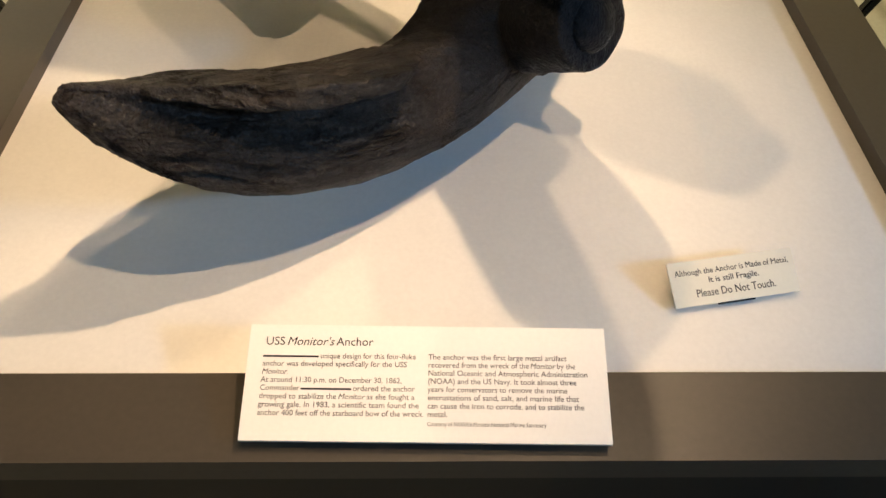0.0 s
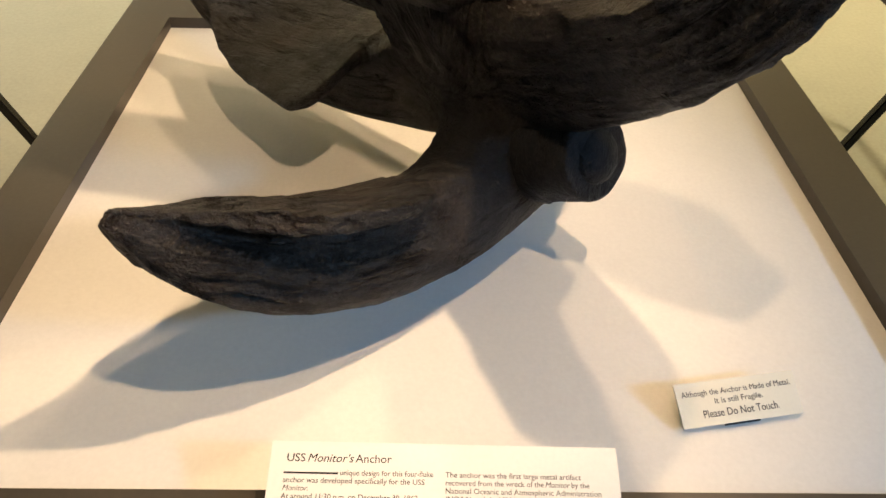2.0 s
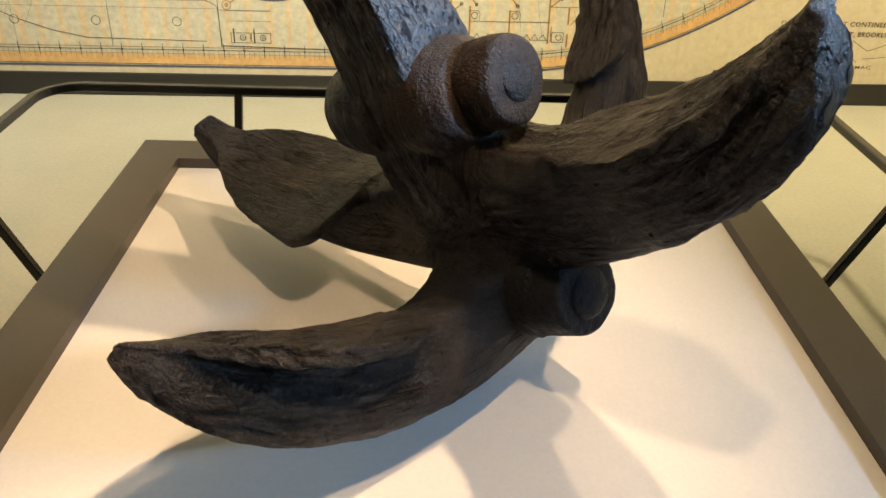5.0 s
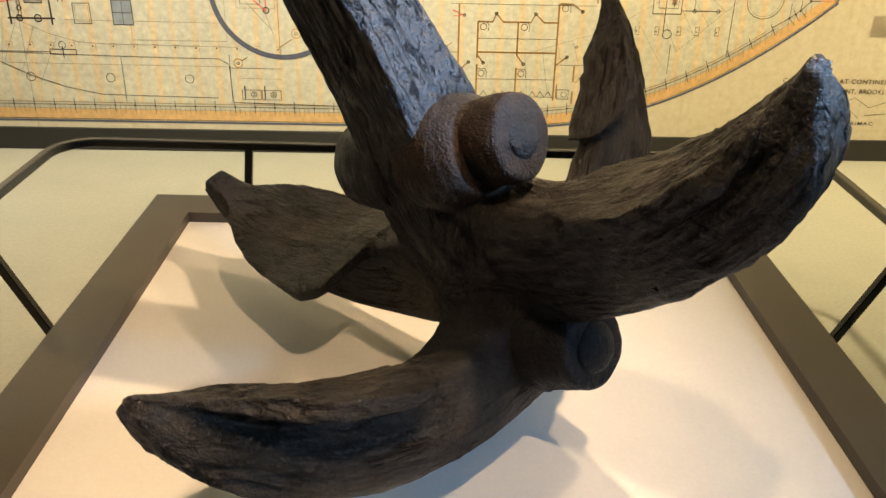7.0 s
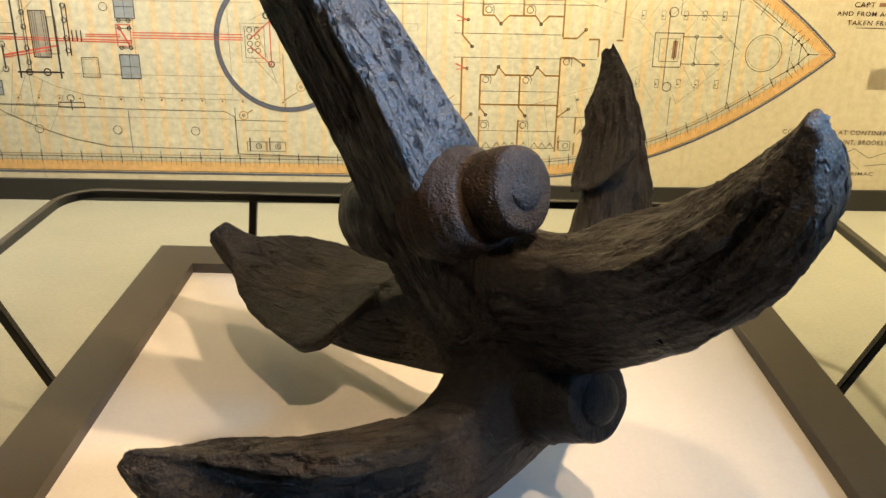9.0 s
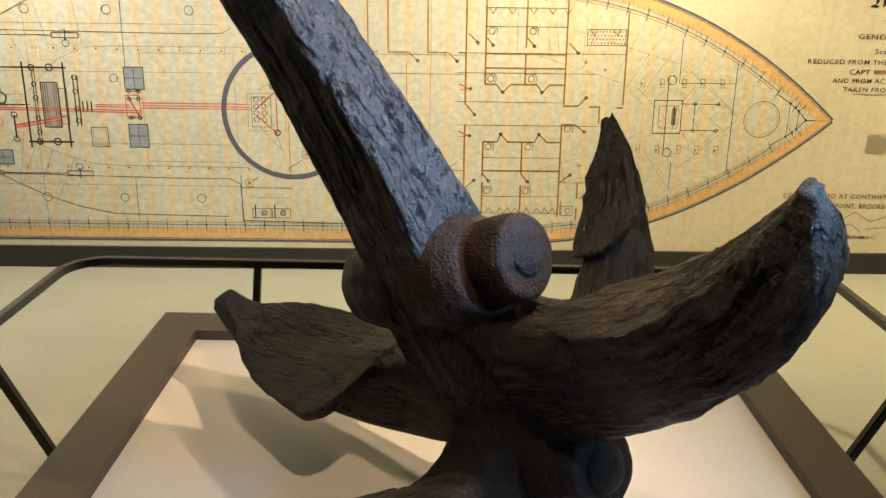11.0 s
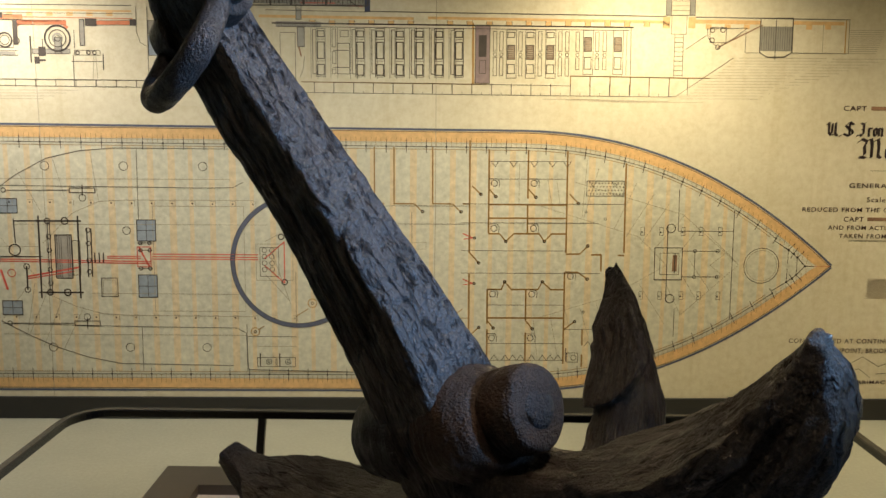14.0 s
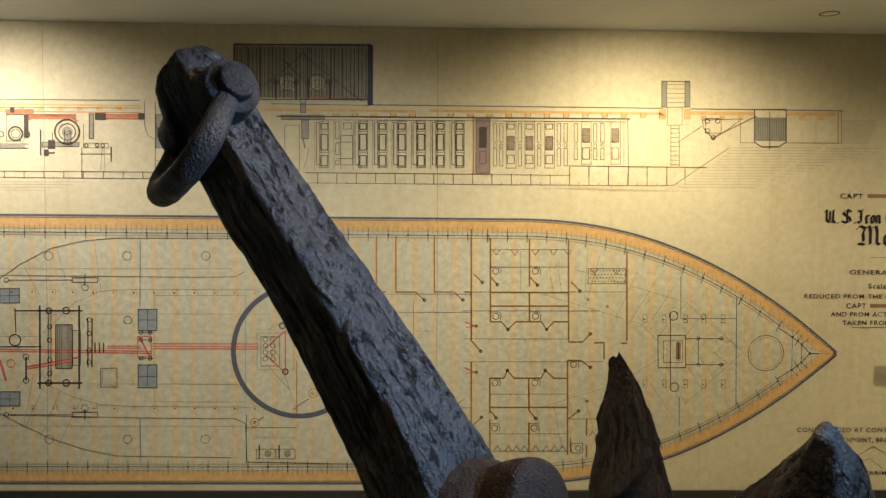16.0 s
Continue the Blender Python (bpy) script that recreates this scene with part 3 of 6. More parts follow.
for side in (1, -1):
    eye = turned([(side * x, r) for x, r in steps(0.045, 0.090, 0.047, 0.044, 6, 0.008)], 40, 0.002, 13)
    eye_part = part("shackle_eye", eye, IRON_SMOOTH, anchor, "", True, Matrix.Translation(pin_at))
    head = turned([(side * x, r) for x, r in steps(0.09, 0.112, 0.030, 0.028, 5, 0.006)], 36, 0.0015, 15)
    under(part("pin_end", head, IRON_SMOOTH, anchor, "", True, Matrix.Translation(pin_at)), eye_part)

# recessed lamp in the ceiling
recessed = empty("recessed_light", Matrix.Translation((2.026, 3.764, CEILING)), label="round recessed ceiling lamp with a dark trim", category="ceiling light")
rim = loft([[Vector((r * math.cos(q), r * math.sin(q), z)) for q in (math.tau * k / 40 for k in range(40))] for r, z in ((0.040, -0.001), (0.042, -0.003), (0.047, -0.003), (0.048, -0.0005))], True, False)
part("trim", rim, BASE_PAINT, recessed, smooth=True)
part("cover", loft([[Vector((r * math.cos(q), r * math.sin(q), z)) for q in (math.tau * k / 40 for k in range(40))] for r, z in ((0.039, -0.0016), (0.02, -0.0014))], True, True), CEIL, recessed)

# ---- text label on the frame ----
def card_at(corners):
    """A pose whose x runs along the card's lower edge and y up its face."""
    bl, br, tl = (P(*c) for c in corners)
    x = (br - bl).normalized()
    z = x.cross(tl - bl).normalized()
    y = z.cross(x)
    return Matrix.Translation(bl) @ Matrix((x, y, z)).transposed().to_4x4(), (br - bl).length, (tl - bl).dot(y)


m, LW, LH = card_at(((-0.011, 0.338, 0.018), (0.408, 0.331, 0.018), (-0.010, 0.471, 0.056)))
text_label = empty("text_label", m, label="white printed museum text panel tilted on the plinth frame", category="sign")
panel = part("panel", box((0, 0, -0.006), (LW, LH, 0), 0.0008), CARD, text_label)
prop = bmesh.new()
box((0.05, 0.01, -0.026), (LW - 0.05, 0.03, -0.007), 0.0, prop)
part("holder", prop, BLACK_STEEL, text_label, "dark holder strip under the panel")


def rows_of(lines, x, y, size, step, fit=None):
    for k, (runs, goal) in enumerate(lines):
        at = x
        made = []
        for text, slant in runs:
            if isinstance(text, int):
                w = text * size * 0.5
                ob = part("printed_bar", box((0, size * 0.10, 0), (w, size * 0.34, 0.0001)), PRINT, panel)
            else:
                ob, w = words(text, size, Matrix(), panel, PRINT, 0.25 if slant else 0.0, lift=0.00008, thin=0.0)
            made.append((ob, at))
            at += w + size * 0.22
        k_ = goal / (at - size * 0.22 - x)
        for ob, a in made:
            ob.matrix_local = Matrix.Translation((x + (a - x) * k_, y - step * k, 0.0003)) @ Matrix.Diagonal((k_, 1, 1, 1))


U = LW / 640.0
rows_of([([("USS", 0), ("Monitor's", 1), ("Anchor", 0)], 193 * U)], 30 * U, LH * 0.815, 0.0160, 0)
LEFT = [([(15, 0), ("unique design for this four-fluke", 0)], 271), ([("anchor was developed specifically for the USS", 0)], 256), ([("Monitor.", 1)], 46),
        ([("At around 11:30 p.m. on December 30, 1862,", 0)], 248), ([("Commander", 0), (13, 0), ("ordered the anchor", 0)], 271), ([("dropped to stabilize the", 0), ("Monitor", 1), ("as she fought a", 0)], 271),
        ([("growing gale. In 1983, a scientific team found the", 0)], 279), ([("anchor 400 feet off the starboard bow of the wreck.", 0)], 287)]
RIGHT = [([("The anchor was the first large metal artifact", 0)], 247), ([("recovered from the wreck of the", 0), ("Monitor", 1), ("by the", 0)], 261), ([("National Oceanic and Atmospheric Administration", 0)], 281),
         ([("(NOAA) and the US Navy. It took almost three", 0)], 261), ([("years for conservators to remove the marine", 0)], 245), ([("encrustations of sand, salt, and marine life that", 0)], 264),
         ([("can cause the iron to corrode, and to stabilize the", 0)], 272), ([("metal.", 0)], 34)]
rows_of([(r, g * U) for r, g in LEFT], 28 * U, LH * 0.70, 0.0103, LH * 0.0700)
rows_of([(r, g * U) for r, g in RIGHT], 322 * U, LH * 0.70, 0.0103, LH * 0.0700)
rows_of([([("Courtesy of NOAA's", 0), ("Monitor", 1), ("National Marine Sanctuary", 0)], 205 * U)], 322 * U, LH * 0.135, 0.0076, 0)

# ---- small sign on the board ----
m, SW, SH = card_at(((0.530, 0.549, -0.016), (0.707, 0.581, -0.017), (0.522, 0.602, 0.014)))
small_sign = empty("small_sign", m, label="small cream card asking not to touch, on the white board", category="sign")
card = part("card", box((0, 0, -0.003), (SW, SH, 0), 0.0004), CREAM, small_sign)
stand = bmesh.new()
box((SW * 0.36, -0.002, -0.012), (SW * 0.64, SH * 0.4, -0.0035), 0, stand)
part("stand", stand, BLACK_STEEL, small_sign, "black stand behind the card")
for text, size, y, w in (("Although the Anchor is Made of Metal,", 0.0125, 0.68, 0.91), ("It is still Fragile.", 0.0125, 0.47, 0.40), ("Please Do Not Touch.", 0.0165, 0.18, 0.63)):
    ob, got = words(text, size, Matrix(), card, PRINT, 0, "CENTER", lift=0.0001, thin=0.0)
    ob.matrix_local = Matrix.Translation((SW * 0.5, SH * y, 0.0003)) @ Matrix.Diagonal((w * SW / got, 1, 1, 1))

# ---- mural ----
def paper():
    m = material("mural_paper", (0.66, 0.58, 0.38), 0.75)
    co = place(m)
    f1, c1 = mottle(m, co, 1.3, [(0.3, (0.62, 0.54, 0.34)), (0.6, (0.69, 0.61, 0.41)), (0.8, (0.66, 0.55, 0.33))], 7, 0.62)
    f2, c2 = mottle(m, co, 24, [(0.35, (0.86, 0.82, 0.75)), (0.6, (1, 1, 1))], 8, 0.7)
    tall = place(m, (1, 1, 0.05))
    f3, c3 = mottle(m, tall, 9, [(0.30, (0.90, 0.86, 0.78)), (0.46, (1, 1, 1))], 4, 0.6)
    into(m, "Base Color", blend(m, "MULTIPLY", 0.6, blend(m, "MULTIPLY", 0.8, c1, c2), c3))
    into(m, "Normal", bump(m, f3, 0.25, 0.002, bump(m, f2, 0.15, 0.001)))
    return m


PAPER = paper()
mural = empty("wall_mural", WALL_M, label="large yellowed paper mural of an ironclad ship's plan", category="mural")
part("paper", box((-5.6, 0.0, 0.118), (6.0, 0.004, CEILING - 0.001)), PAPER, mural, "yellowed creased paper")
# colour, layer and name of each wash and ink
INKS = {
    "tint": ((0.625, 0.575, 0.40), 1, "hull_tint"), "beam": ((0.70, 0.545, 0.31), 2, "deck_beam_wash"), "orange": ((0.72, 0.44, 0.17), 3, "orange_wash"), "salmon": ((0.66, 0.22, 0.09), 3, "pipe_wash"),
    "violet": ((0.30, 0.21, 0.18), 3, "dark_door_wash"), "slate": ((0.30, 0.33, 0.33), 3, "blue_grey_wash"), "slate2": ((0.30, 0.27, 0.20), 3, "turret_wash"), "grey": ((0.36, 0.32, 0.24), 4, "grey_wash"),
    "paper2": ((0.60, 0.53, 0.34), 4, "pale_patch"), "haze": ((0.42, 0.34, 0.22), 4, "water_shading"), "thin": ((0.36, 0.30, 0.19), 5, "pencil_work"), "blue": ((0.11, 0.115, 0.15), 6, "blue_outline"),
    "navy": ((0.06, 0.06, 0.09), 6, "turret_edge"), "ochre": ((0.50, 0.26, 0.05), 6, "ochre_work"), "brown": ((0.34, 0.19, 0.05), 6, "bulkhead_work"), "red": ((0.72, 0.13, 0.08), 6, "red_line_work"),
    "red2": ((0.62, 0.20, 0.07), 6, "red_deck_line"), "sepia": ((0.30, 0.16, 0.08), 6, "sepia_work"), "ink": ((0.075, 0.056, 0.038), 7, "ink_work"),
    "title": ((0.030, 0.014, 0.010), 8, "blackletter_title"),
}
STROKES = {k: ([], []) for k in INKS}


def quad(ink, corners):
    verts, faces = STROKES[ink]
    n, y = len(verts), -0.0003 * INKS[ink][1]
    verts.extend((x / 1000, y, z / 1000) for x, z in corners)
    faces.append(tuple(range(n, n + len(corners))))


def draw(ink, w, *pts):
    """A stroke through points of the sheet, in millimetres."""
    for (x0, z0), (x1, z1) in zip(pts, pts[1:]):
        d = math.hypot(x1 - x0, z1 - z0) or 1.0
        lap = min(w / 3, 1.0)
        nx, nz, tx, tz = -(z1 - z0) / d * w / 2, (x1 - x0) / d * w / 2, (x1 - x0) / d * lap, (z1 - z0) / d * lap
        quad(ink, ((x0 - tx - nx, z0 - tz - nz), (x1 + tx - nx, z1 + tz - nz), (x1 + tx + nx, z1 + tz + nz), (x0 - tx + nx, z0 - tz + nz)))


def ring(ink, w, c, r, n=0):
    n = n or max(10, min(72, int(r / 2)))
    draw(ink, w, *[(c[0] + r * math.cos(math.tau * k / n), c[1] + r * math.sin(math.tau * k / n)) for k in range(n + 1)])


def fill(ink, a, b):
    quad(ink, ((a[0], a[1]), (b[0], a[1]), (b[0], b[1]), (a[0], b[1])))


def louvre(x0, z0, x1, z1):
    """A slatted panel of a cabin door."""
    fill("haze", (x0, z0), (x1, z1))
    for k in range(8):
        z = z0 + (z1 - z0) * (k + 0.5) / 8
        draw("sepia", 2.6, (x0, z), (x1, z))


SEPIA = material("sepia_print", (0.055, 0.024, 0.014), 0.7)


def letter(text, at, size, width):
    ob, got = words(text, size / 1000, Matrix(), mural, SEPIA, 0.0, lift=0.0001, thin=-0.006, space=1.15)
    tagged(ob, kind="stuff")
    ob.matrix_local = Matrix.Translation((at[0] / 1000, -0.0024, at[1] / 1000)) @ Matrix.Rotation(radians(90), 4, "X") @ Matrix.Diagonal((width / 1000 / got, 1, 1, 1))


# the hull in plan: two sides about the centre line
MID = 877


def half(x):
    return 712 * (1 - max(0.0, (x - 560) / 1757) ** 2.2)


def side(x, inset, sign):
    return (x, MID + sign * max(0.0, half(x + inset * 0.35 * max(0.0, (x - 900) / 1400)) - inset))


XS = [-2700 + 40 * k for k in range(116)] + [1960, 2000, 2040, 2080, 2120, 2160, 2200, 2240, 2275, 2300, 2316]
for a, b in zip(XS, XS[1:]):
    quad("tint", (side(a, 0, -1), side(b, 0, -1), side(b, 0, 1), side(a, 0, 1)))
    for sign in (1, -1):
        quad("orange", (side(a, 4, sign), side(b, 4, sign), side(b, 62, sign), side(a, 62, sign)))
for sign in (1, -1):
    draw("blue", 11, *[side(x, -4, sign) for x in XS])
    draw("ink", 2.4, *[side(x, 8, sign) for x in XS])
    draw("thin", 2.6, *[side(x, 66, sign) for x in XS if x < 2120])
    draw("ink", 3.2, *[side(x, 86, sign) for x in XS if x < 2010])
    draw("brown", 2.6, *[side(x, 100, sign) for x in XS if x < 2000])
    for k in range(46):
        x = -2680 + 106.3 * k
        if x < 2150:
            lean = 0.45 * max(0.0, (x - 700) / 1500) * 70
            draw("ink", 3.4, (x + lean * 0.6, side(x + lean * 0.6, 52, sign)[1]), (x - lean * 0.6, side(x - lean * 0.6, 118, sign)[1]))
            ring("ink", 3.0, side(x, 86, sign), 4)
            for j in range(4):
                draw("brown", 1.8, side(x + 26 * j, 40, sign), side(x + 26 * j - lean * 0.2, 84, sign))
for k in range(46):
    x = -2660 + 106.3 * k
    if x < 2050:
        reach = half(x) - 102
        fill("beam", (x, MID - reach), (x + 30 + 8 * math.sin(k * 2.1), MID + reach))
for k in range(34):
    x = -2640 + 106.3 * k
    if x < -520:
        for z in (1186, 566):
            draw("thin", 2, (x - 14, z + 14), (x + 12, z + 14), (x + 12, z - 14))
            ring("ink", 3, (x - 4, z), 3)
for sign in (1, -1):
    draw("ink", 4, side(1990, 100, sign), (2070, MID + sign * 90), (2123, MID + sign * 49), (2169, MID))
    draw("ink", 3, (2123, MID + sign * 49), (2158, MID + sign * 80))
    draw("ink", 3, (2071, MID + sign * 90), (2106, MID + sign * 125))
    draw("ink", 3, (2123, MID), (2123, MID + sign * 49))
    draw("ink", 3, (2071, MID + sign * 16), (2071, MID + sign * 90))
    for x, z in ((2123, 49), (2071, 90), (2169, 0)):
        ring("ink", 5, (x, MID + sign * z), 4)
draw("ink", 4, (2169, MID), (2220, MID))
draw("red2", 3, (2220, MID), (2310, MID))
ring("blue", 22, (-600, MID), 350, 96)
ring("ink", 2.2, (-600, MID), 362, 96)
ring("ink", 2.2, (-600, MID), 338, 96)
for x in (130, -1935):
    draw("haze", 3, (x, 130), (x + 6, 1100), (x - 4, 2560))
draw("brown", 9, (418, 1492), (423, 1045))
draw("brown", 9, (628, 1491), (631, 1234))
draw("brown", 9, (631, 1200), (634, 1042))
draw("brown", 9, (838, 1489), (847, 940))
draw("brown", 9, (1155, 1427), (1164, 942))
draw("brown", 9, (315, 1539), (321, 938))
draw("brown", 9, (322, 821), (326, 458))
draw("brown", 9, (421, 1199), (843, 1201))
draw("brown", 9, (422, 1125), (844, 1128))
draw("brown", 9, (423, 1041), (483, 1041))
draw("brown", 9, (560, 1042), (697, 1043))
draw("brown", 9, (766, 1043), (845, 1043))
draw("brown", 9, (847, 933), (923, 934))
draw("brown", 9, (986, 930), (1040, 931))
draw("brown", 9, (848, 833), (916, 833))
draw("brown", 9, (423, 735), (500, 735))
draw("brown", 9, (555, 735), (701, 736))
draw("brown", 9, (770, 736), (845, 736))
draw("brown", 9, (425, 576), (847, 577))
draw("brown", 9, (1132, 928), (1165, 928))
draw("ink", 2.2, (419, 1335), (840, 1339))
draw("ink", 2.2, (418, 1429), (839, 1433))
draw("ink", 2.2, (424, 648), (846, 650))
draw("ink", 2.2, (426, 432), (849, 433))
draw("ink", 2.2, (428, 336), (851, 337))
draw("ink", 2.2, (276, 1201), (1159, 1207))
draw("ink", 2.2, (277, 1099), (1015, 1103))
draw("ink", 2.2, (280, 824), (1037, 827))
draw("ink", 2.2, (852, 514), (1111, 515))
draw("ink", 2.2, (278, 948), (845, 950))
draw("brown", 9, (423, 735), (425, 545))
draw("brown", 9, (426, 510), (428, 333))
draw("brown", 9, (634, 736), (637, 562))
draw("brown", 9, (638, 493), (640, 333))
draw("brown", 9, (843, 833), (851, 319))
draw("brown", 9, (1040, 931), (1042, 841))
draw("brown", 9, (952, 511), (953, 424))
draw("brown", 9, (954, 372), (955, 302))
draw("brown", 7, (483, 1041), (518, 1000))
draw("brown", 7, (560, 1042), (518, 1000))
draw("brown", 7, (697, 1043), (727, 1002))
draw("brown", 7, (766, 1043), (727, 1002))
draw("brown", 7, (923, 934), (965, 979))
draw("brown", 7, (500, 735), (517, 778))
draw("brown", 7, (517, 778), (555, 735))
draw("brown", 7, (701, 736), (723, 779))
draw("brown", 7, (723, 779), (770, 736))
draw("brown", 7, (916, 833), (968, 796))
draw("brown", 7, (321, 938), (373, 881))
draw("brown", 7, (331, 1297), (378, 1253))
draw("brown", 7, (420, 1284), (458, 1242))
draw("brown", 7, (630, 1286), (674, 1240))
draw("brown", 7, (857, 1258), (904, 1210))
draw("brown", 7, (326, 472), (381, 522))
draw("brown", 7, (425, 562), (460, 519))
draw("brown", 7, (637, 562), (675, 516))
draw("brown", 7, (852, 514), (908, 558))
ring("ink", 5, (518, 1000), 7)
ring("ink", 5, (727, 1002), 7)
ring("ink", 5, (965, 979), 7)
ring("ink", 5, (517, 778), 7)
ring("ink", 5, (723, 779), 7)
ring("ink", 5, (968, 796), 7)
ring("ink", 5, (373, 881), 7)
ring("ink", 5, (378, 1253), 7)
ring("ink", 5, (458, 1242), 7)
ring("ink", 5, (674, 1240), 7)
ring("ink", 5, (904, 1210), 7)
ring("ink", 5, (381, 522), 7)
ring("ink", 5, (460, 519), 7)
ring("ink", 5, (675, 516), 7)
ring("ink", 5, (908, 558), 7)
draw("ink", 3, (430, 1429), (451, 1401))
draw("ink", 3, (451, 1401), (471, 1430))
draw("ink", 3, (529, 1430), (550, 1401))
draw("ink", 3, (550, 1401), (570, 1430))
draw("ink", 3, (640, 1431), (661, 1402))
draw("ink", 3, (661, 1402), (681, 1431))
draw("ink", 3, (738, 1432), (759, 1403))
draw("ink", 3, (759, 1403), (779, 1432))
draw("ink", 3, (817, 1432), (838, 1404))
draw("ink", 3, (838, 1404), (858, 1433))
draw("ink", 3, (959, 1331), (980, 1302))
draw("ink", 3, (980, 1302), (1000, 1331))
draw("ink", 3, (1079, 1332), (1101, 1303))
draw("ink", 3, (1101, 1303), (1121, 1332))
draw("ink", 3, (448, 336), (468, 368))
draw("ink", 3, (468, 368), (490, 336))
draw("ink", 3, (509, 336), (529, 368))
draw("ink", 3, (529, 368), (550, 337))
draw("ink", 3, (552, 337), (572, 368))
draw("ink", 3, (572, 368), (593, 337))
draw("ink", 3, (595, 337), (615, 368))
draw("ink", 3, (615, 368), (636, 337))
draw("ink", 3, (655, 337), (676, 368))
draw("ink", 3, (676, 368), (697, 337))
draw("ink", 3, (716, 337), (736, 368))
draw("ink", 3, (736, 368), (757, 337))
draw("ink", 3, (759, 337), (779, 368))
draw("ink", 3, (779, 368), (801, 337))
draw("ink", 3, (802, 337), (823, 368))
draw("ink", 3, (823, 368), (844, 337))
draw("ink", 3, (966, 419), (986, 445))
draw("ink", 3, (986, 445), (1007, 419))
draw("ink", 3, (1009, 419), (1029, 445))
draw("ink", 3, (1029, 445), (1051, 419))
ring("ink", 3.2, (449, 1313), 17)
draw("ink", 2.5, (421, 1337), (465, 1337), (478, 1321), (475, 1293))
ring("ink", 3.2, (662, 1315), 17)
draw("ink", 2.5, (635, 1339), (679, 1339), (691, 1322), (688, 1295))
ring("ink", 3.2, (452, 1070), 17)
draw("ink", 2.5, (424, 1094), (468, 1095), (481, 1077), (477, 1050))
ring("ink", 3.2, (666, 1072), 17)
draw("ink", 2.5, (638, 1096), (683, 1096), (695, 1079), (692, 1051))
ring("ink", 3.2, (452, 709), 17)
draw("ink", 2.5, (425, 733), (469, 733), (482, 716), (478, 688))
ring("ink", 3.2, (667, 710), 17)
draw("ink", 2.5, (640, 734), (684, 734), (697, 717), (694, 689))
ring("ink", 3.2, (452, 463), 17)
draw("ink", 2.5, (424, 487), (469, 488), (481, 470), (478, 442))
ring("ink", 3.2, (666, 464), 17)
draw("ink", 2.5, (638, 488), (683, 488), (695, 471), (692, 443))
ring("ink", 3.2, (876, 811), 17)
draw("ink", 2.5, (848, 835), (893, 835), (905, 818), (902, 790))
draw("ink", 3, (947, 1331), (1148, 1332), (1150, 1252), (948, 1250), (947, 1331))
ring("ink", 2.5, (959, 1319), 2)
ring("ink", 2.5, (968, 1300), 2)
ring("ink", 2.5, (960, 1281), 2)
ring("ink", 2.5, (969, 1262), 2)
ring("ink", 2.5, (977, 1319), 2)
ring("ink", 2.5, (986, 1300), 2)
ring("ink", 2.5, (977, 1281), 2)
ring("ink", 2.5, (986, 1262), 2)
ring("ink", 2.5, (994, 1319), 2)
ring("ink", 2.5, (1003, 1300), 2)
ring("ink", 2.5, (995, 1281), 2)
ring("ink", 2.5, (1004, 1263), 2)
ring("ink", 2.5, (1012, 1319), 2)
ring("ink", 2.5, (1021, 1300), 2)
ring("ink", 2.5, (1013, 1282), 2)
ring("ink", 2.5, (1021, 1263), 2)
ring("ink", 2.5, (1029, 1319), 2)
ring("ink", 2.5, (1038, 1301), 2)
ring("ink", 2.5, (1030, 1282), 2)
ring("ink", 2.5, (1039, 1263), 2)
ring("ink", 2.5, (1047, 1320), 2)
ring("ink", 2.5, (1056, 1301), 2)
ring("ink", 2.5, (1048, 1282), 2)
ring("ink", 2.5, (1057, 1263), 2)
ring("ink", 2.5, (1065, 1320), 2)
ring("ink", 2.5, (1074, 1301), 2)
ring("ink", 2.5, (1065, 1282), 2)
ring("ink", 2.5, (1074, 1263), 2)
ring("ink", 2.5, (1082, 1320), 2)
ring("ink", 2.5, (1091, 1301), 2)
ring("ink", 2.5, (1083, 1282), 2)
ring("ink", 2.5, (1092, 1263), 2)
ring("ink", 2.5, (1100, 1320), 2)
ring("ink", 2.5, (1109, 1301), 2)
ring("ink", 2.5, (1100, 1282), 2)
ring("ink", 2.5, (1109, 1263), 2)
ring("ink", 2.5, (1117, 1320), 2)
ring("ink", 2.5, (1126, 1301), 2)
ring("ink", 2.5, (1118, 1282), 2)
ring("ink", 2.5, (1127, 1263), 2)
ring("ink", 2.5, (1135, 1320), 2)
ring("ink", 2.5, (1144, 1301), 2)
ring("ink", 2.5, (1136, 1282), 2)
ring("ink", 2.5, (1144, 1264), 2)
draw("thin", 2, (945, 1442), (928, 1133))
draw("thin", 2, (1009, 1400), (937, 1133))
draw("thin", 2, (1218, 1324), (1102, 1066))
draw("thin", 2, (1314, 1265), (1171, 1031))
draw("thin", 2, (1401, 1214), (1258, 997))
draw("thin", 2, (1489, 1154), (1328, 963))
draw("thin", 2, (1577, 1094), (1417, 877))
draw("thin", 2, (890, 1322), (1480, 1154))
draw("thin", 2, (1480, 1154), (1800, 882))
draw("thin", 2, (1800, 882), (1492, 599))
draw("thin", 2, (704, 1192), (1240, 1032))
draw("thin", 2, (1240, 1032), (1400, 877))
draw("thin", 2, (1400, 877), (1108, 703))
draw("thin", 2, (1108, 703), (712, 580))
draw("thin", 2, (1577, 1094), (1800, 882))
draw("thin", 2, (1254, 772), (1406, 547))
draw("thin", 2, (1384, 808), (1492, 599))
draw("thin", 2, (1487, 825), (1587, 669))
draw("thin", 2, (1520, 912), (1646, 739))
draw("thin", 2, (850, 632), (886, 494))
draw("thin", 2, (936, 633), (991, 459))
draw("thin", 2, (1022, 668), (1059, 529))
draw("thin", 2, (581, 1422), (584, 1200))
draw("thin", 2, (736, 1338), (764, 1184))
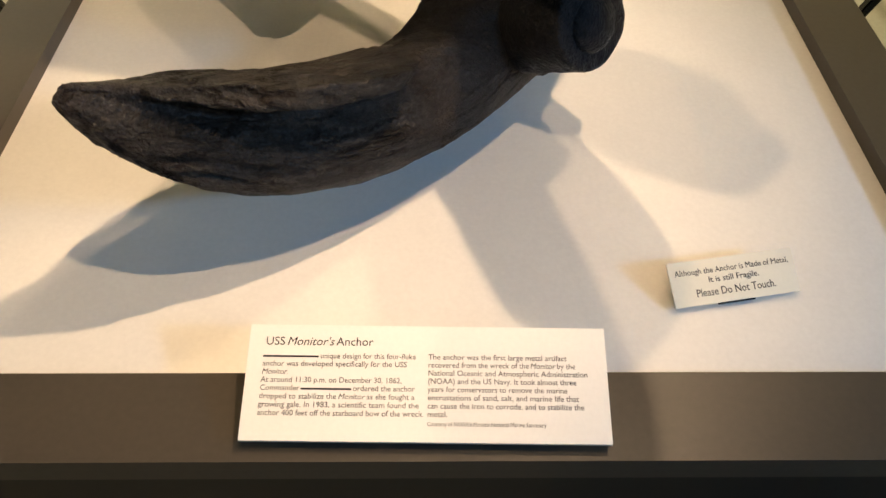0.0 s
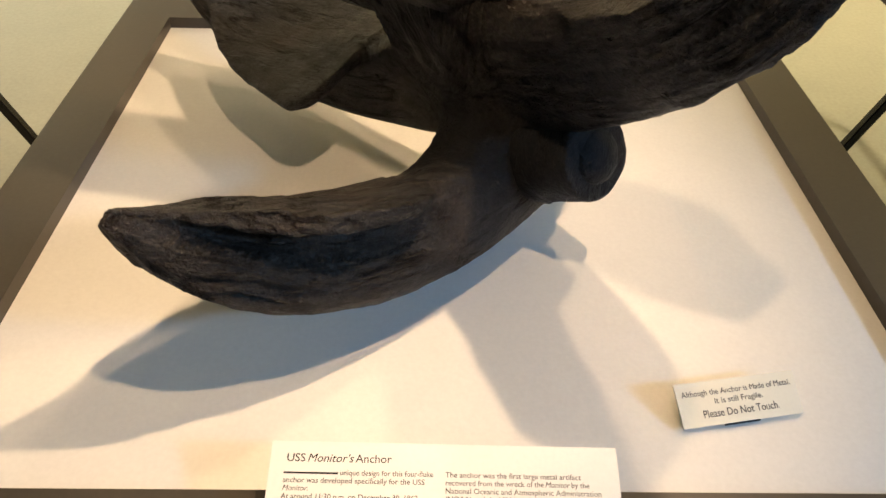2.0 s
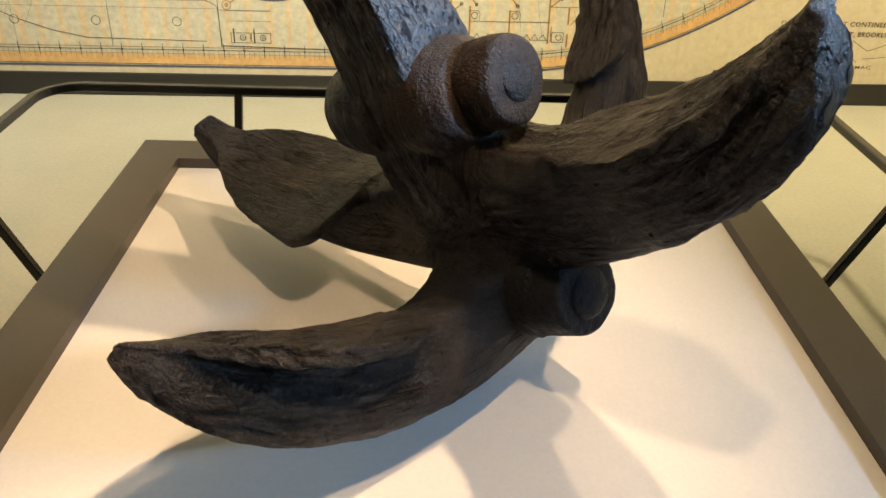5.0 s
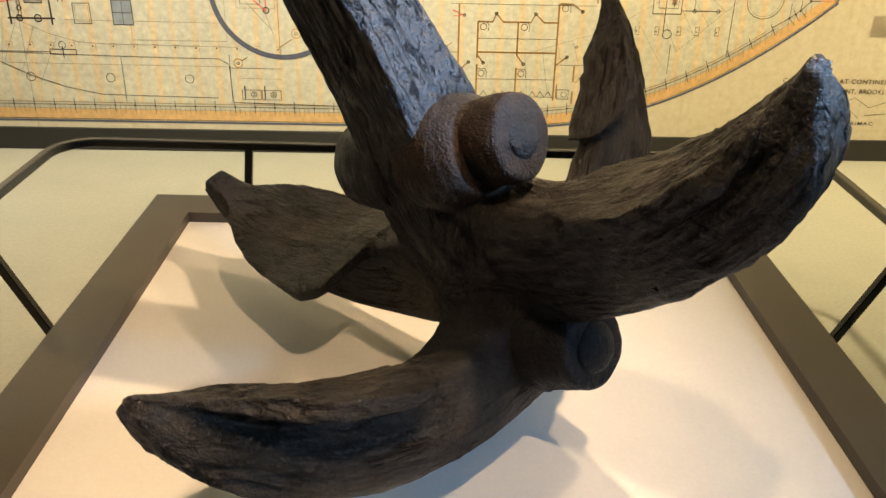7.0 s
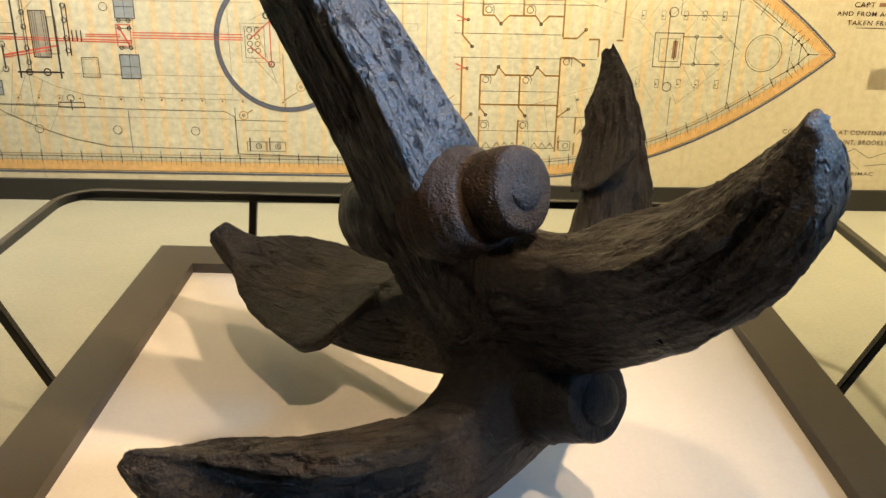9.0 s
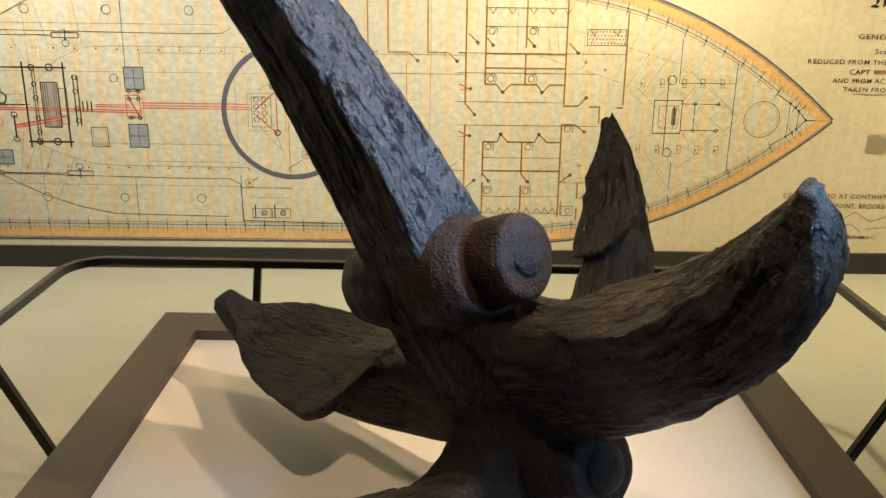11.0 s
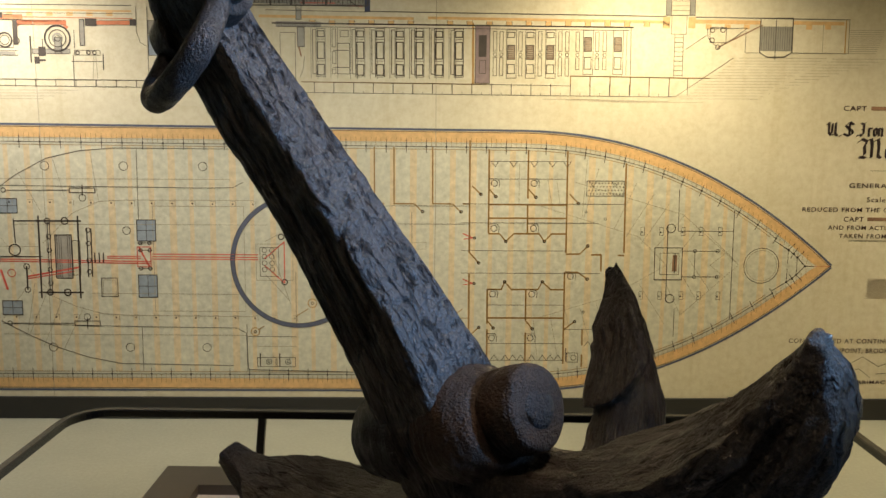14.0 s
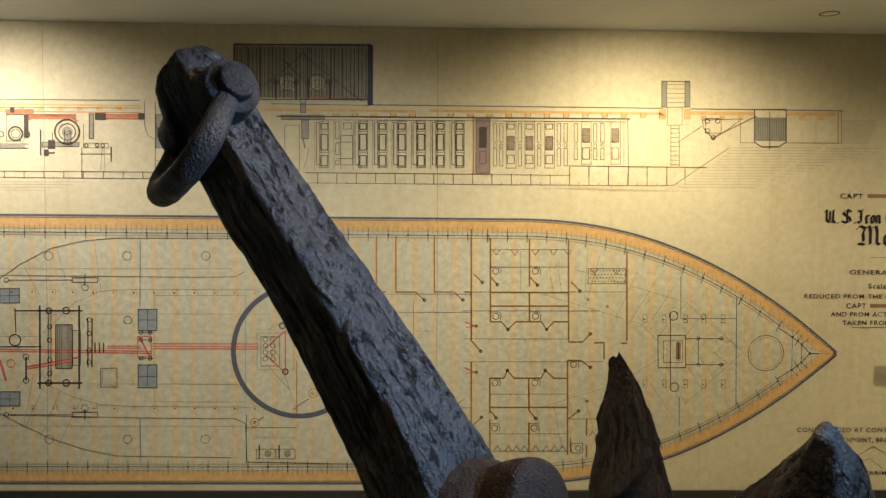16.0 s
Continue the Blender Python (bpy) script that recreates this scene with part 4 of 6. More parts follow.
draw("thin", 2, (787, 1321), (807, 1193))
draw("thin", 2, (678, 580), (707, 354))
draw("thin", 2, (773, 589), (819, 354))
draw("thin", 2, (1643, 878), (1732, 809))
draw("thin", 2, (1643, 878), (1745, 965))
draw("ink", 4, (1333, 972), (1484, 973), (1488, 796), (1337, 795), (1333, 972))
draw("ink", 2.2, (1363, 943), (1468, 943), (1470, 825), (1366, 825), (1363, 943))
draw("ink", 4, (1398, 1093), (1407, 703))
ring("ink", 4, (1416, 1079), 24)
ring("ink", 4, (1429, 690), 24)
fill("sepia", (1433, 933), (1459, 843))
draw("ink", 5, (1445, 943), (1447, 834))
draw("ink", 3, (1485, 955), (1693, 956))
ring("ink", 3, (1554, 956), 9)
ring("ink", 3, (1679, 956), 9)
draw("ink", 3, (1488, 813), (1697, 814))
ring("ink", 3, (1557, 813), 9)
ring("ink", 3, (1683, 814), 9)
draw("ink", 3, (1554, 956), (1557, 813))
draw("ink", 2, (1250, 1084), (1271, 1084), (1271, 1041), (1251, 1040), (1250, 1084))
ring("ink", 3, (1257, 1058), 3)
draw("ink", 2, (1354, 1084), (1374, 1084), (1375, 1041), (1355, 1041), (1354, 1084))
ring("ink", 3, (1361, 1058), 3)
draw("ink", 2, (1471, 1085), (1492, 1085), (1493, 1042), (1472, 1042), (1471, 1085))
ring("ink", 3, (1479, 1059), 3)
draw("ink", 2, (1570, 1085), (1591, 1086), (1592, 1042), (1571, 1042), (1570, 1085))
ring("ink", 3, (1578, 1060), 3)
draw("ink", 2, (1676, 1086), (1697, 1086), (1698, 1043), (1677, 1043), (1676, 1086))
ring("ink", 3, (1684, 1060), 3)
draw("ink", 2, (1257, 729), (1277, 729), (1278, 686), (1258, 686), (1257, 729))
ring("ink", 3, (1264, 703), 3)
draw("ink", 2, (1361, 729), (1382, 729), (1383, 686), (1362, 686), (1361, 729))
ring("ink", 3, (1368, 703), 3)
draw("ink", 2, (1479, 730), (1500, 730), (1501, 686), (1480, 686), (1479, 730))
ring("ink", 3, (1487, 704), 3)
draw("ink", 2, (1578, 730), (1599, 730), (1600, 687), (1579, 687), (1578, 730))
ring("ink", 3, (1586, 704), 3)
draw("ink", 2, (1685, 730), (1706, 731), (1707, 687), (1686, 687), (1685, 730))
ring("ink", 3, (1692, 704), 3)
draw("ink", 3.5, (1758, 1180), (1769, 574))
draw("ink", 3, (1451, 1291), (1456, 1064))
draw("ink", 3, (1457, 634), (1460, 477))
draw("ink", 2.5, (1456, 1064), (1760, 1066))
draw("ink", 3, (871, 380), (933, 380), (934, 328), (872, 328), (871, 380))
ring("ink", 3, (909, 354), 15)
draw("ink", 4, (865, 410), (866, 333))
ring("ink", 3, (948, 1164), 6)
ring("ink", 3, (1054, 1126), 6)
ring("ink", 3, (1052, 642), 6)
ring("ink", 3, (954, 612), 6)
ring("ink", 5, (348, 1017), 6)
draw("red", 6.0, (286, 1040), (339, 1017))
draw("red", 4.5, (291, 1010), (339, 1017))
ring("ink", 5, (350, 767), 6)
draw("red", 6.0, (289, 791), (342, 767))
draw("red", 4.5, (294, 760), (342, 767))
draw("brown", 7, (-192, 1497), (-190, 1198))
draw("brown", 7, (-88, 1498), (-86, 1198))
draw("brown", 7, (117, 1500), (120, 1200))
draw("brown", 4, (-187, 578), (-185, 271))
draw("brown", 4, (125, 579), (128, 271))
draw("brown", 7, (-190, 1198), (-139, 1198))
draw("brown", 7, (-88, 1198), (18, 1199))
draw("brown", 7, (118, 1200), (221, 1200))
draw("brown", 7, (282, 1201), (318, 1201))
draw("brown", 6, (-184, 1198), (-139, 1153))
ring("ink", 5, (-139, 1156), 7)
draw("brown", 6, (21, 1199), (67, 1154))
ring("ink", 5, (67, 1157), 7)
draw("brown", 6, (227, 1200), (273, 1155))
ring("ink", 5, (273, 1158), 7)
draw("ink", 2, (-419, 1184), (318, 1189))
draw("ink", 2, (-419, 1087), (319, 1091))
draw("thin", 2, (11, 989), (87, 990), (87, 953), (11, 953), (11, 989))
draw("ink", 2, (9, 1150), (12, 794))
draw("brown", 4, (221, 573), (325, 574))
draw("brown", 5, (221, 573), (288, 623))
ring("ink", 3, (-1918, 1378), 23)
ring("ink", 3, (-1509, 1381), 23)
ring("ink", 3, (-1095, 1384), 23)
ring("ink", 3, (-1925, 399), 23)
ring("ink", 3, (-1513, 400), 23)
ring("ink", 3, (-1100, 401), 23)
ring("ink", 3, (-1507, 1039), 21)
draw("thin", 2.4, (-1367, 1171), (-886, 1174), (-886, 603), (-1370, 602), (-1367, 1171))
draw("ink", 3, (-1651, 781), (-1566, 782), (-1566, 681), (-1652, 680), (-1651, 781))
draw("thin", 2, (-1642, 771), (-1575, 771), (-1575, 690), (-1643, 690), (-1642, 771))
draw("ink", 3, (-2182, 1248), (-2067, 1332), (-1909, 1417), (-1733, 1459), (-1557, 1475), (-957, 1477))
draw("ink", 3, (-2191, 544), (-2078, 481), (-1920, 405), (-1743, 345), (-1566, 309), (-958, 300))
draw("thin", 2.6, (-1949, 967), (-1789, 1129), (-1647, 1193), (-1506, 1202), (-832, 1207))
draw("thin", 2.6, (-1952, 698), (-1794, 626), (-1652, 586), (-1510, 578), (-833, 574))
draw("thin", 2.4, (-2173, 1308), (-957, 1317))
draw("ink", 2.6, (-2173, 1273), (-1117, 1270), (-939, 1274), (-886, 1303))
draw("ink", 2.6, (-2183, 529), (-1422, 515), (-1119, 512), (-940, 512), (-886, 483), (-878, 282))
draw("thin", 2.2, (-2184, 471), (-877, 470))
draw("thin", 2.2, (-2106, 1068), (-761, 1076))
draw("thin", 2.2, (-2177, 948), (-1967, 949))
draw("thin", 2.2, (-1704, 698), (-886, 697))
draw("ink", 2.4, (-1439, 1471), (-1442, 1095))
draw("ink", 2.4, (-1445, 509), (-1446, 273))
draw("thin", 2, (-2057, 715), (-2191, 544))
draw("thin", 2, (-2004, 751), (-2060, 463))
draw("thin", 2, (-1952, 680), (-2051, 463))
draw("thin", 2, (-1864, 662), (-1973, 408))
draw("thin", 2, (-1758, 608), (-1876, 372))
draw("thin", 2, (-2177, 1002), (-1934, 716))
draw("thin", 2, (-2067, 1359), (-1947, 1128))
draw("thin", 2, (-1874, 1414), (-1823, 1218))
draw("thin", 2, (-1680, 1451), (-1647, 1201))
draw("red", 4.8, (-1375, 914), (-815, 915))
draw("red", 4.8, (-1375, 900), (-815, 900))
draw("red", 4.8, (-1375, 887), (-815, 888))
draw("red", 5.4, (-2187, 880), (-1384, 873))
draw("red", 5.4, (-2187, 869), (-1384, 862))
draw("red", 4.5, (-1614, 900), (-1437, 901))
draw("red", 4.5, (-1614, 890), (-1437, 890))
draw("red", 9.0, (-2039, 787), (-1765, 839))
draw("red", 6.0, (-2039, 775), (-1792, 817))
draw("red", 9.0, (-1446, 952), (-1393, 844))
draw("red", 4.5, (-1455, 952), (-1384, 952), (-1385, 844), (-1455, 844), (-1455, 952))
draw("red", 12.0, (-2179, 823), (-2149, 715))
ring("red", 4, (-2123, 805), 21)
fill("slate", (-1452, 1097), (-1354, 984))
draw("ink", 4, (-1452, 1097), (-1353, 1098), (-1354, 984), (-1453, 984), (-1452, 1097))
draw("ink", 2.4, (-1452, 1041), (-1353, 1041))
draw("ink", 2.4, (-1403, 1097), (-1403, 984))
fill("slate", (-1454, 800), (-1355, 678))
draw("ink", 4, (-1454, 800), (-1355, 801), (-1355, 678), (-1455, 677), (-1454, 800))
draw("ink", 2.4, (-1454, 739), (-1355, 739))
draw("ink", 2.4, (-1404, 800), (-1405, 678))
fill("slate", (-2174, 1203), (-2073, 1127))
draw("ink", 4, (-2174, 1203), (-2073, 1204), (-2073, 1127), (-2175, 1127), (-2174, 1203))
draw("ink", 2.4, (-2175, 1165), (-2073, 1166))
draw("ink", 2.4, (-2123, 1204), (-2124, 1127))
fill("slate", (-2181, 654), (-2077, 578))
draw("ink", 4, (-2181, 654), (-2076, 654), (-2077, 578), (-2182, 578), (-2181, 654))
draw("ink", 2.4, (-2182, 616), (-2076, 616))
draw("ink", 2.4, (-2128, 654), (-2129, 578))
draw("ink", 4, (-1796, 1263), (-1663, 1264), (-1663, 1239), (-1797, 1238), (-1796, 1263))
ring("ink", 3, (-1730, 1212), 18)
draw("ink", 5, (-1729, 1280), (-1730, 1222))
draw("ink", 3, (-2121, 1248), (-1796, 1251))
ring("ink", 4, (-2139, 1248), 12)
draw("ink", 4, (-1803, 545), (-1669, 545), (-1669, 519), (-1803, 519), (-1803, 545))
ring("ink", 3, (-1736, 568), 18)
draw("ink", 5, (-1736, 561), (-1736, 503))
draw("ink", 3, (-2130, 531), (-1803, 532))
ring("ink", 4, (-2148, 531), 12)
draw("ink", 9, (-1967, 1114), (-1971, 670))
draw("grey", 5, (-1967, 1101), (-1971, 683))
draw("ink", 9, (-1761, 1115), (-1765, 671))
draw("grey", 5, (-1761, 1102), (-1765, 684))
draw("ink", 9, (-1979, 1087), (-1745, 1088))
draw("grey", 4, (-1979, 1087), (-1745, 1088))
ring("ink", 6, (-1921, 1087), 15)
ring("ink", 6, (-1830, 1088), 18)
draw("ink", 9, (-1983, 701), (-1749, 702))
draw("grey", 4, (-1983, 701), (-1749, 702))
ring("ink", 6, (-1925, 701), 15)
ring("ink", 6, (-1833, 702), 18)
fill("grey", (-1885, 1012), (-1801, 779))
draw("ink", 5, (-1885, 1012), (-1799, 1013), (-1801, 779), (-1887, 779), (-1885, 1012))
fill("paper2", (-1796, 982), (-1760, 797))
draw("ink", 3, (-1796, 982), (-1755, 982), (-1757, 797), (-1797, 797), (-1796, 982))
draw("ink", 2.2, (-1875, 1007), (-1877, 784))
draw("ink", 2.2, (-1864, 1007), (-1866, 784))
draw("ink", 2.2, (-1853, 1007), (-1856, 784))
draw("ink", 2.2, (-1820, 1007), (-1822, 784))
draw("ink", 2.2, (-1809, 1007), (-1811, 784))
draw("ink", 4, (-1921, 1093), (-1925, 689))
draw("ink", 4, (-1909, 1093), (-1913, 689))
ring("ink", 4, (-1917, 1003), 12)
ring("ink", 4, (-1918, 931), 12)
ring("ink", 4, (-1919, 824), 12)
ring("ink", 4, (-1919, 752), 12)
draw("ink", 6, (-1716, 1049), (-1718, 788))
draw("ink", 6, (-1694, 1049), (-1697, 788))
ring("ink", 4, (-1710, 1040), 12)
ring("ink", 4, (-1711, 968), 12)
ring("ink", 4, (-1712, 878), 12)
ring("ink", 4, (-1712, 815), 12)
draw("ink", 6, (-1680, 918), (-1680, 864))
draw("ink", 6, (-1657, 918), (-1657, 864))
draw("ink", 6, (-1635, 918), (-1636, 864))
draw("ink", 6, (-2097, 1086), (-1979, 1087))
draw("ink", 5, (-2097, 1100), (-2093, 966))
ring("ink", 6, (-2099, 930), 30)
draw("ink", 6, (-2178, 894), (-1958, 895))
draw("ink", 8, (-2042, 841), (-2043, 715))
ring("ink", 4, (-2042, 841), 15)
ring("ink", 4, (-2043, 715), 15)
draw("ink", 3, (-1453, 973), (-1375, 974))
ring("ink", 4, (-1437, 973), 9)
ring("ink", 4, (-1389, 973), 9)
draw("ink", 3, (-1453, 934), (-1375, 934))
ring("ink", 4, (-1437, 934), 9)
ring("ink", 4, (-1389, 934), 9)
draw("ink", 3, (-1454, 835), (-1376, 835))
ring("ink", 4, (-1438, 835), 9)
ring("ink", 4, (-1390, 835), 9)
ring("ink", 3, (-780, 940), 13)
ring("ink", 3, (-780, 905), 13)
ring("ink", 3, (-780, 870), 13)
ring("ink", 3, (-780, 835), 13)
ring("ink", 3, (-741, 940), 13)
ring("ink", 3, (-741, 905), 13)
ring("ink", 3, (-740, 870), 13)
ring("ink", 3, (-740, 835), 13)
draw("red", 6.0, (-674, 986), (-674, 761))
draw("red", 6.0, (-780, 894), (-674, 986))
draw("red", 6.0, (-780, 858), (-674, 761))
draw("thin", 3, (-774, 988), (-690, 1034))
draw("thin", 3, (-774, 806), (-653, 669))
draw("thin", 3, (-744, 943), (-644, 648))
ring("ink", 6, (-690, 1013), 15)
ring("ink", 6, (-674, 767), 15)
draw("ink", 2.4, (-804, 955), (-704, 955), (-704, 797), (-804, 797), (-804, 955))
draw("thin", 2.4, (-825, 973), (-629, 974), (-629, 776), (-825, 775), (-825, 973))
draw("ink", 2.4, (-614, 822), (-614, 522))
draw("ink", 3, (-882, 531), (-882, 270))
draw("ink", 2.4, (-882, 464), (-616, 464))
draw("thin", 2.2, (-825, 409), (-616, 409))
ring("ochre", 4, (-837, 491), 23)
ring("ink", 3, (-837, 491), 7)
ring("ochre", 4, (-526, 651), 24)
ring("ink", 3, (-526, 651), 7)
draw("brown", 5, (-816, 504), (-789, 522))
draw("brown", 5, (-617, 577), (-550, 620))
draw("ink", 6, (-813, 369), (-813, 295))
draw("ink", 2.6, (-828, 347), (-728, 347), (-728, 295), (-828, 295), (-828, 347))
ring("ink", 3.4, (-767, 323), 15)
ring("ink", 2.4, (-767, 323), 6)
draw("ink", 6, (-707, 369), (-707, 295))
draw("ink", 2.6, (-722, 347), (-622, 347), (-622, 295), (-722, 295), (-722, 347))
ring("ink", 3.4, (-662, 323), 15)
ring("ink", 2.4, (-662, 323), 6)
draw("ink", 4, (-876, 277), (-279, 265))
ring("ink", 3, (1926, 878), 97)
ring("thin", 2, (1926, 878), 85)
fill("orange", (-2161, 2176), (-1436, 2167))
fill("orange", (-786, 2167), (11, 2153))
fill("orange", (86, 2172), (1333, 2158))
fill("orange", (1485, 2181), (1832, 2161))
fill("orange", (2006, 2182), (2278, 2164))
draw("ink", 4, (-2219, 2195), (-1435, 2200))
draw("ink", 4, (-229, 2192), (1332, 2194))
draw("ink", 4, (1485, 2193), (2308, 2193))
draw("ink", 2.4, (-2220, 2154), (-1430, 2159))
fill("orange", (-2168, 2158), (-2136, 2138))
fill("orange", (-2067, 2159), (-2035, 2139))
fill("orange", (-1966, 2160), (-1934, 2140))
fill("orange", (-1865, 2162), (-1833, 2142))
fill("orange", (-1764, 2163), (-1732, 2143))
fill("orange", (-1663, 2164), (-1631, 2144))
fill("orange", (-1562, 2166), (-1530, 2145))
fill("orange", (-527, 2143), (-497, 2120))
draw("ink", 2, (-527, 2143), (-527, 2120))
draw("ink", 2, (-497, 2144), (-497, 2120))
fill("orange", (-426, 2144), (-396, 2121))
draw("ink", 2, (-426, 2145), (-426, 2121))
draw("ink", 2, (-396, 2145), (-396, 2121))
fill("orange", (-324, 2146), (-294, 2122))
draw("ink", 2, (-324, 2146), (-324, 2122))
draw("ink", 2, (-295, 2146), (-294, 2123))
fill("orange", (-223, 2147), (-193, 2123))
draw("ink", 2, (-223, 2147), (-223, 2123))
draw("ink", 2, (-193, 2148), (-193, 2124))
fill("orange", (-121, 2148), (-91, 2124))
draw("ink", 2, (-121, 2149), (-121, 2125))
draw("ink", 2, (-91, 2149), (-91, 2125))
fill("orange", (-19, 2149), (11, 2125))
draw("ink", 2, (-19, 2150), (-19, 2126))
draw("ink", 2, (11, 2150), (11, 2126))
fill("orange", (185, 2151), (215, 2128))
draw("ink", 2, (185, 2152), (185, 2129))
draw("ink", 2, (215, 2153), (215, 2129))
fill("orange", (287, 2152), (318, 2129))
draw("ink", 2, (287, 2154), (287, 2130))
draw("ink", 2, (317, 2154), (318, 2130))
fill("orange", (390, 2153), (420, 2130))
draw("ink", 2, (390, 2155), (390, 2131))
draw("ink", 2, (420, 2155), (420, 2131))
fill("orange", (492, 2155), (523, 2131))
draw("ink", 2, (492, 2156), (492, 2132))
draw("ink", 2, (522, 2157), (523, 2133))
fill("orange", (595, 2156), (625, 2132))
draw("ink", 2, (595, 2158), (595, 2134))
draw("ink", 2, (625, 2158), (625, 2134))
fill("orange", (698, 2157), (728, 2133))
draw("ink", 2, (698, 2159), (698, 2135))
draw("ink", 2, (728, 2159), (728, 2135))
fill("orange", (801, 2158), (831, 2134))
draw("ink", 2, (800, 2160), (801, 2136))
draw("ink", 2, (831, 2161), (831, 2137))
fill("orange", (904, 2159), (934, 2135))
draw("ink", 2, (904, 2162), (904, 2138))
draw("ink", 2, (934, 2162), (934, 2138))
fill("orange", (1007, 2160), (1038, 2136))
draw("ink", 2, (1007, 2163), (1007, 2139))
draw("ink", 2, (1037, 2163), (1038, 2139))
fill("orange", (1110, 2161), (1141, 2138))
draw("ink", 2, (1110, 2164), (1111, 2140))
draw("ink", 2, (1141, 2165), (1141, 2140))
fill("orange", (1214, 2162), (1245, 2139))
draw("ink", 2, (1214, 2165), (1214, 2141))
draw("ink", 2, (1244, 2166), (1245, 2142))
fill("orange", (1317, 2164), (1348, 2140))
draw("ink", 2, (1317, 2167), (1318, 2143))
draw("ink", 2, (1348, 2167), (1348, 2143))
fill("orange", (1541, 2158), (1572, 2134))
fill("orange", (1642, 2159), (1673, 2135))
fill("orange", (1743, 2160), (1774, 2136))
fill("orange", (2075, 2164), (2106, 2140))
fill("orange", (2176, 2166), (2208, 2142))
draw("red2", 4, (-2220, 2134), (-1430, 2135))
draw("salmon", 20, (-2016, 2107), (-1768, 2110))
draw("ink", 2, (-2016, 2119), (-1768, 2122))
draw("ink", 2, (-2017, 2095), (-1768, 2098))
draw("salmon", 20, (-1612, 2112), (-1439, 2114))
draw("ink", 2, (-1612, 2124), (-1439, 2126))
draw("ink", 2, (-1612, 2100), (-1439, 2102))
draw("salmon", 20, (-2133, 2132), (-1987, 2134))
draw("ink", 2, (-2133, 2144), (-1987, 2145))
draw("ink", 2, (-2133, 2120), (-1987, 2122))
draw("salmon", 14, (-2017, 2092), (-1981, 2113), (-1797, 2115), (-1762, 2083))
ring("ink", 9, (-2082, 2018), 36)
ring("ink", 9, (-1815, 2030), 64)
ring("ink", 5, (-1815, 2030), 43)
ring("ink", 4, (-2082, 2018), 24)
ring("grey", 9, (-1815, 2030), 24)
ring("ink", 3, (-1815, 2030), 15)
fill("grey", (-2193, 1960), (-2033, 1944))
draw("ink", 3, (-2193, 1963), (-2018, 1965))
draw("ink", 3, (-2194, 1940), (-2018, 1942))
draw("ink", 3, (-2127, 2117), (-2037, 2118), (-2038, 1980), (-2129, 1979), (-2127, 2117))
fill("ink", (-2037, 2118), (-2015, 1995))
fill("ink", (-2109, 2156), (-2086, 2127))
ring("ink", 5, (-2158, 2014), 15)
ring("ink", 5, (-2023, 2015), 15)
fill("grey", (-1945, 1975), (-1755, 1954))
draw("ink", 3, (-1945, 1975), (-1754, 1977), (-1755, 1954), (-1945, 1951), (-1945, 1975))
fill("ink", (-1915, 1987), (-1878, 1940))
fill("ink", (-1937, 1937), (-1911, 1902))
draw("ink", 9, (-1910, 1919), (-1881, 1920))
draw("ink", 7, (-1953, 2040), (-1954, 1907))
draw("ink", 4, (-1892, 2026), (-1892, 1982))
fill("grey", (-1830, 2035), (-1796, 1953))
draw("ink", 3, (-1830, 2035), (-1795, 2036), (-1796, 1953), (-1831, 1953), (-1830, 2035))
fill("grey", (-1700, 2126), (-1678, 1996))
draw("ink", 4, (-1700, 2126), (-1677, 2126), (-1678, 1996), (-1701, 1996), (-1700, 2126))
fill("ink", (-1671, 2132), (-1613, 2094))
fill("grey", (-1662, 2123), (-1621, 2103))
fill("ink", (-1445, 2132), (-1413, 2100))
draw("ink", 3, (-1730, 2072), (-1731, 1983))
draw("ink", 2.4, (-1731, 1972), (-1602, 1973), (-1602, 1949), (-1731, 1948), (-1731, 1972))
ring("ink", 4, (-1716, 1960), 9)
ring("ink", 4, (-1661, 1961), 9)
ring("ink", 4, (-1631, 1961), 9)
draw("ink", 3, (-1749, 1915), (-1587, 1917))
draw("ink", 5, (-1587, 1955), (-1588, 1875))
draw("ink", 3, (-1740, 1948), (-1741, 1791))
draw("thin", 2.4, (-1634, 1949), (-1644, 1830))
draw("thin", 2.4, (-1625, 1949), (-1620, 1831))
draw("ink", 2.6, (-1412, 2194), (-1413, 2070), (-1395, 2017), (-1357, 1994))
draw("ink", 2.6, (-1356, 2195), (-1358, 1824))
fill("grey", (-1353, 2127), (-1289, 2060))
fill("slate", (-1354, 2053), (-1289, 1953))
draw("ink", 3, (-1353, 2127), (-1289, 2128), (-1289, 2060), (-1354, 2059), (-1353, 2127))
draw("ink", 2.6, (-1354, 2053), (-1289, 2054), (-1289, 1953), (-1354, 1952), (-1354, 2053))
draw("ink", 2.4, (-1355, 1884), (-1284, 1885))
draw("ink", 3.2, (-2224, 1821), (-1741, 1823), (-1284, 1825))
draw("ink", 2.4, (-2225, 1789), (-1903, 1789), (-1284, 1790))
draw("brown", 5, (-571, 1830), (396, 1831))
draw("ink", 2.2, (-571, 1830), (396, 1831))
draw("ink", 2.6, (-556, 1776), (397, 1777), (1334, 1780), (1402, 1784), (1698, 1987))
draw("brown", 5, (838, 1881), (1577, 1880))
draw("ink", 2.4, (838, 1881), (1577, 1880))
draw("brown", 5, (838, 1881), (839, 1833))
draw("ink", 2.4, (396, 1831), (839, 1830))
draw("ink", 3.6, (-2143, 1819), (-2143, 1784))
draw("ink", 2, (-2093, 1793), (-2093, 1784))
draw("ink", 3.6, (-2040, 1820), (-2041, 1785))
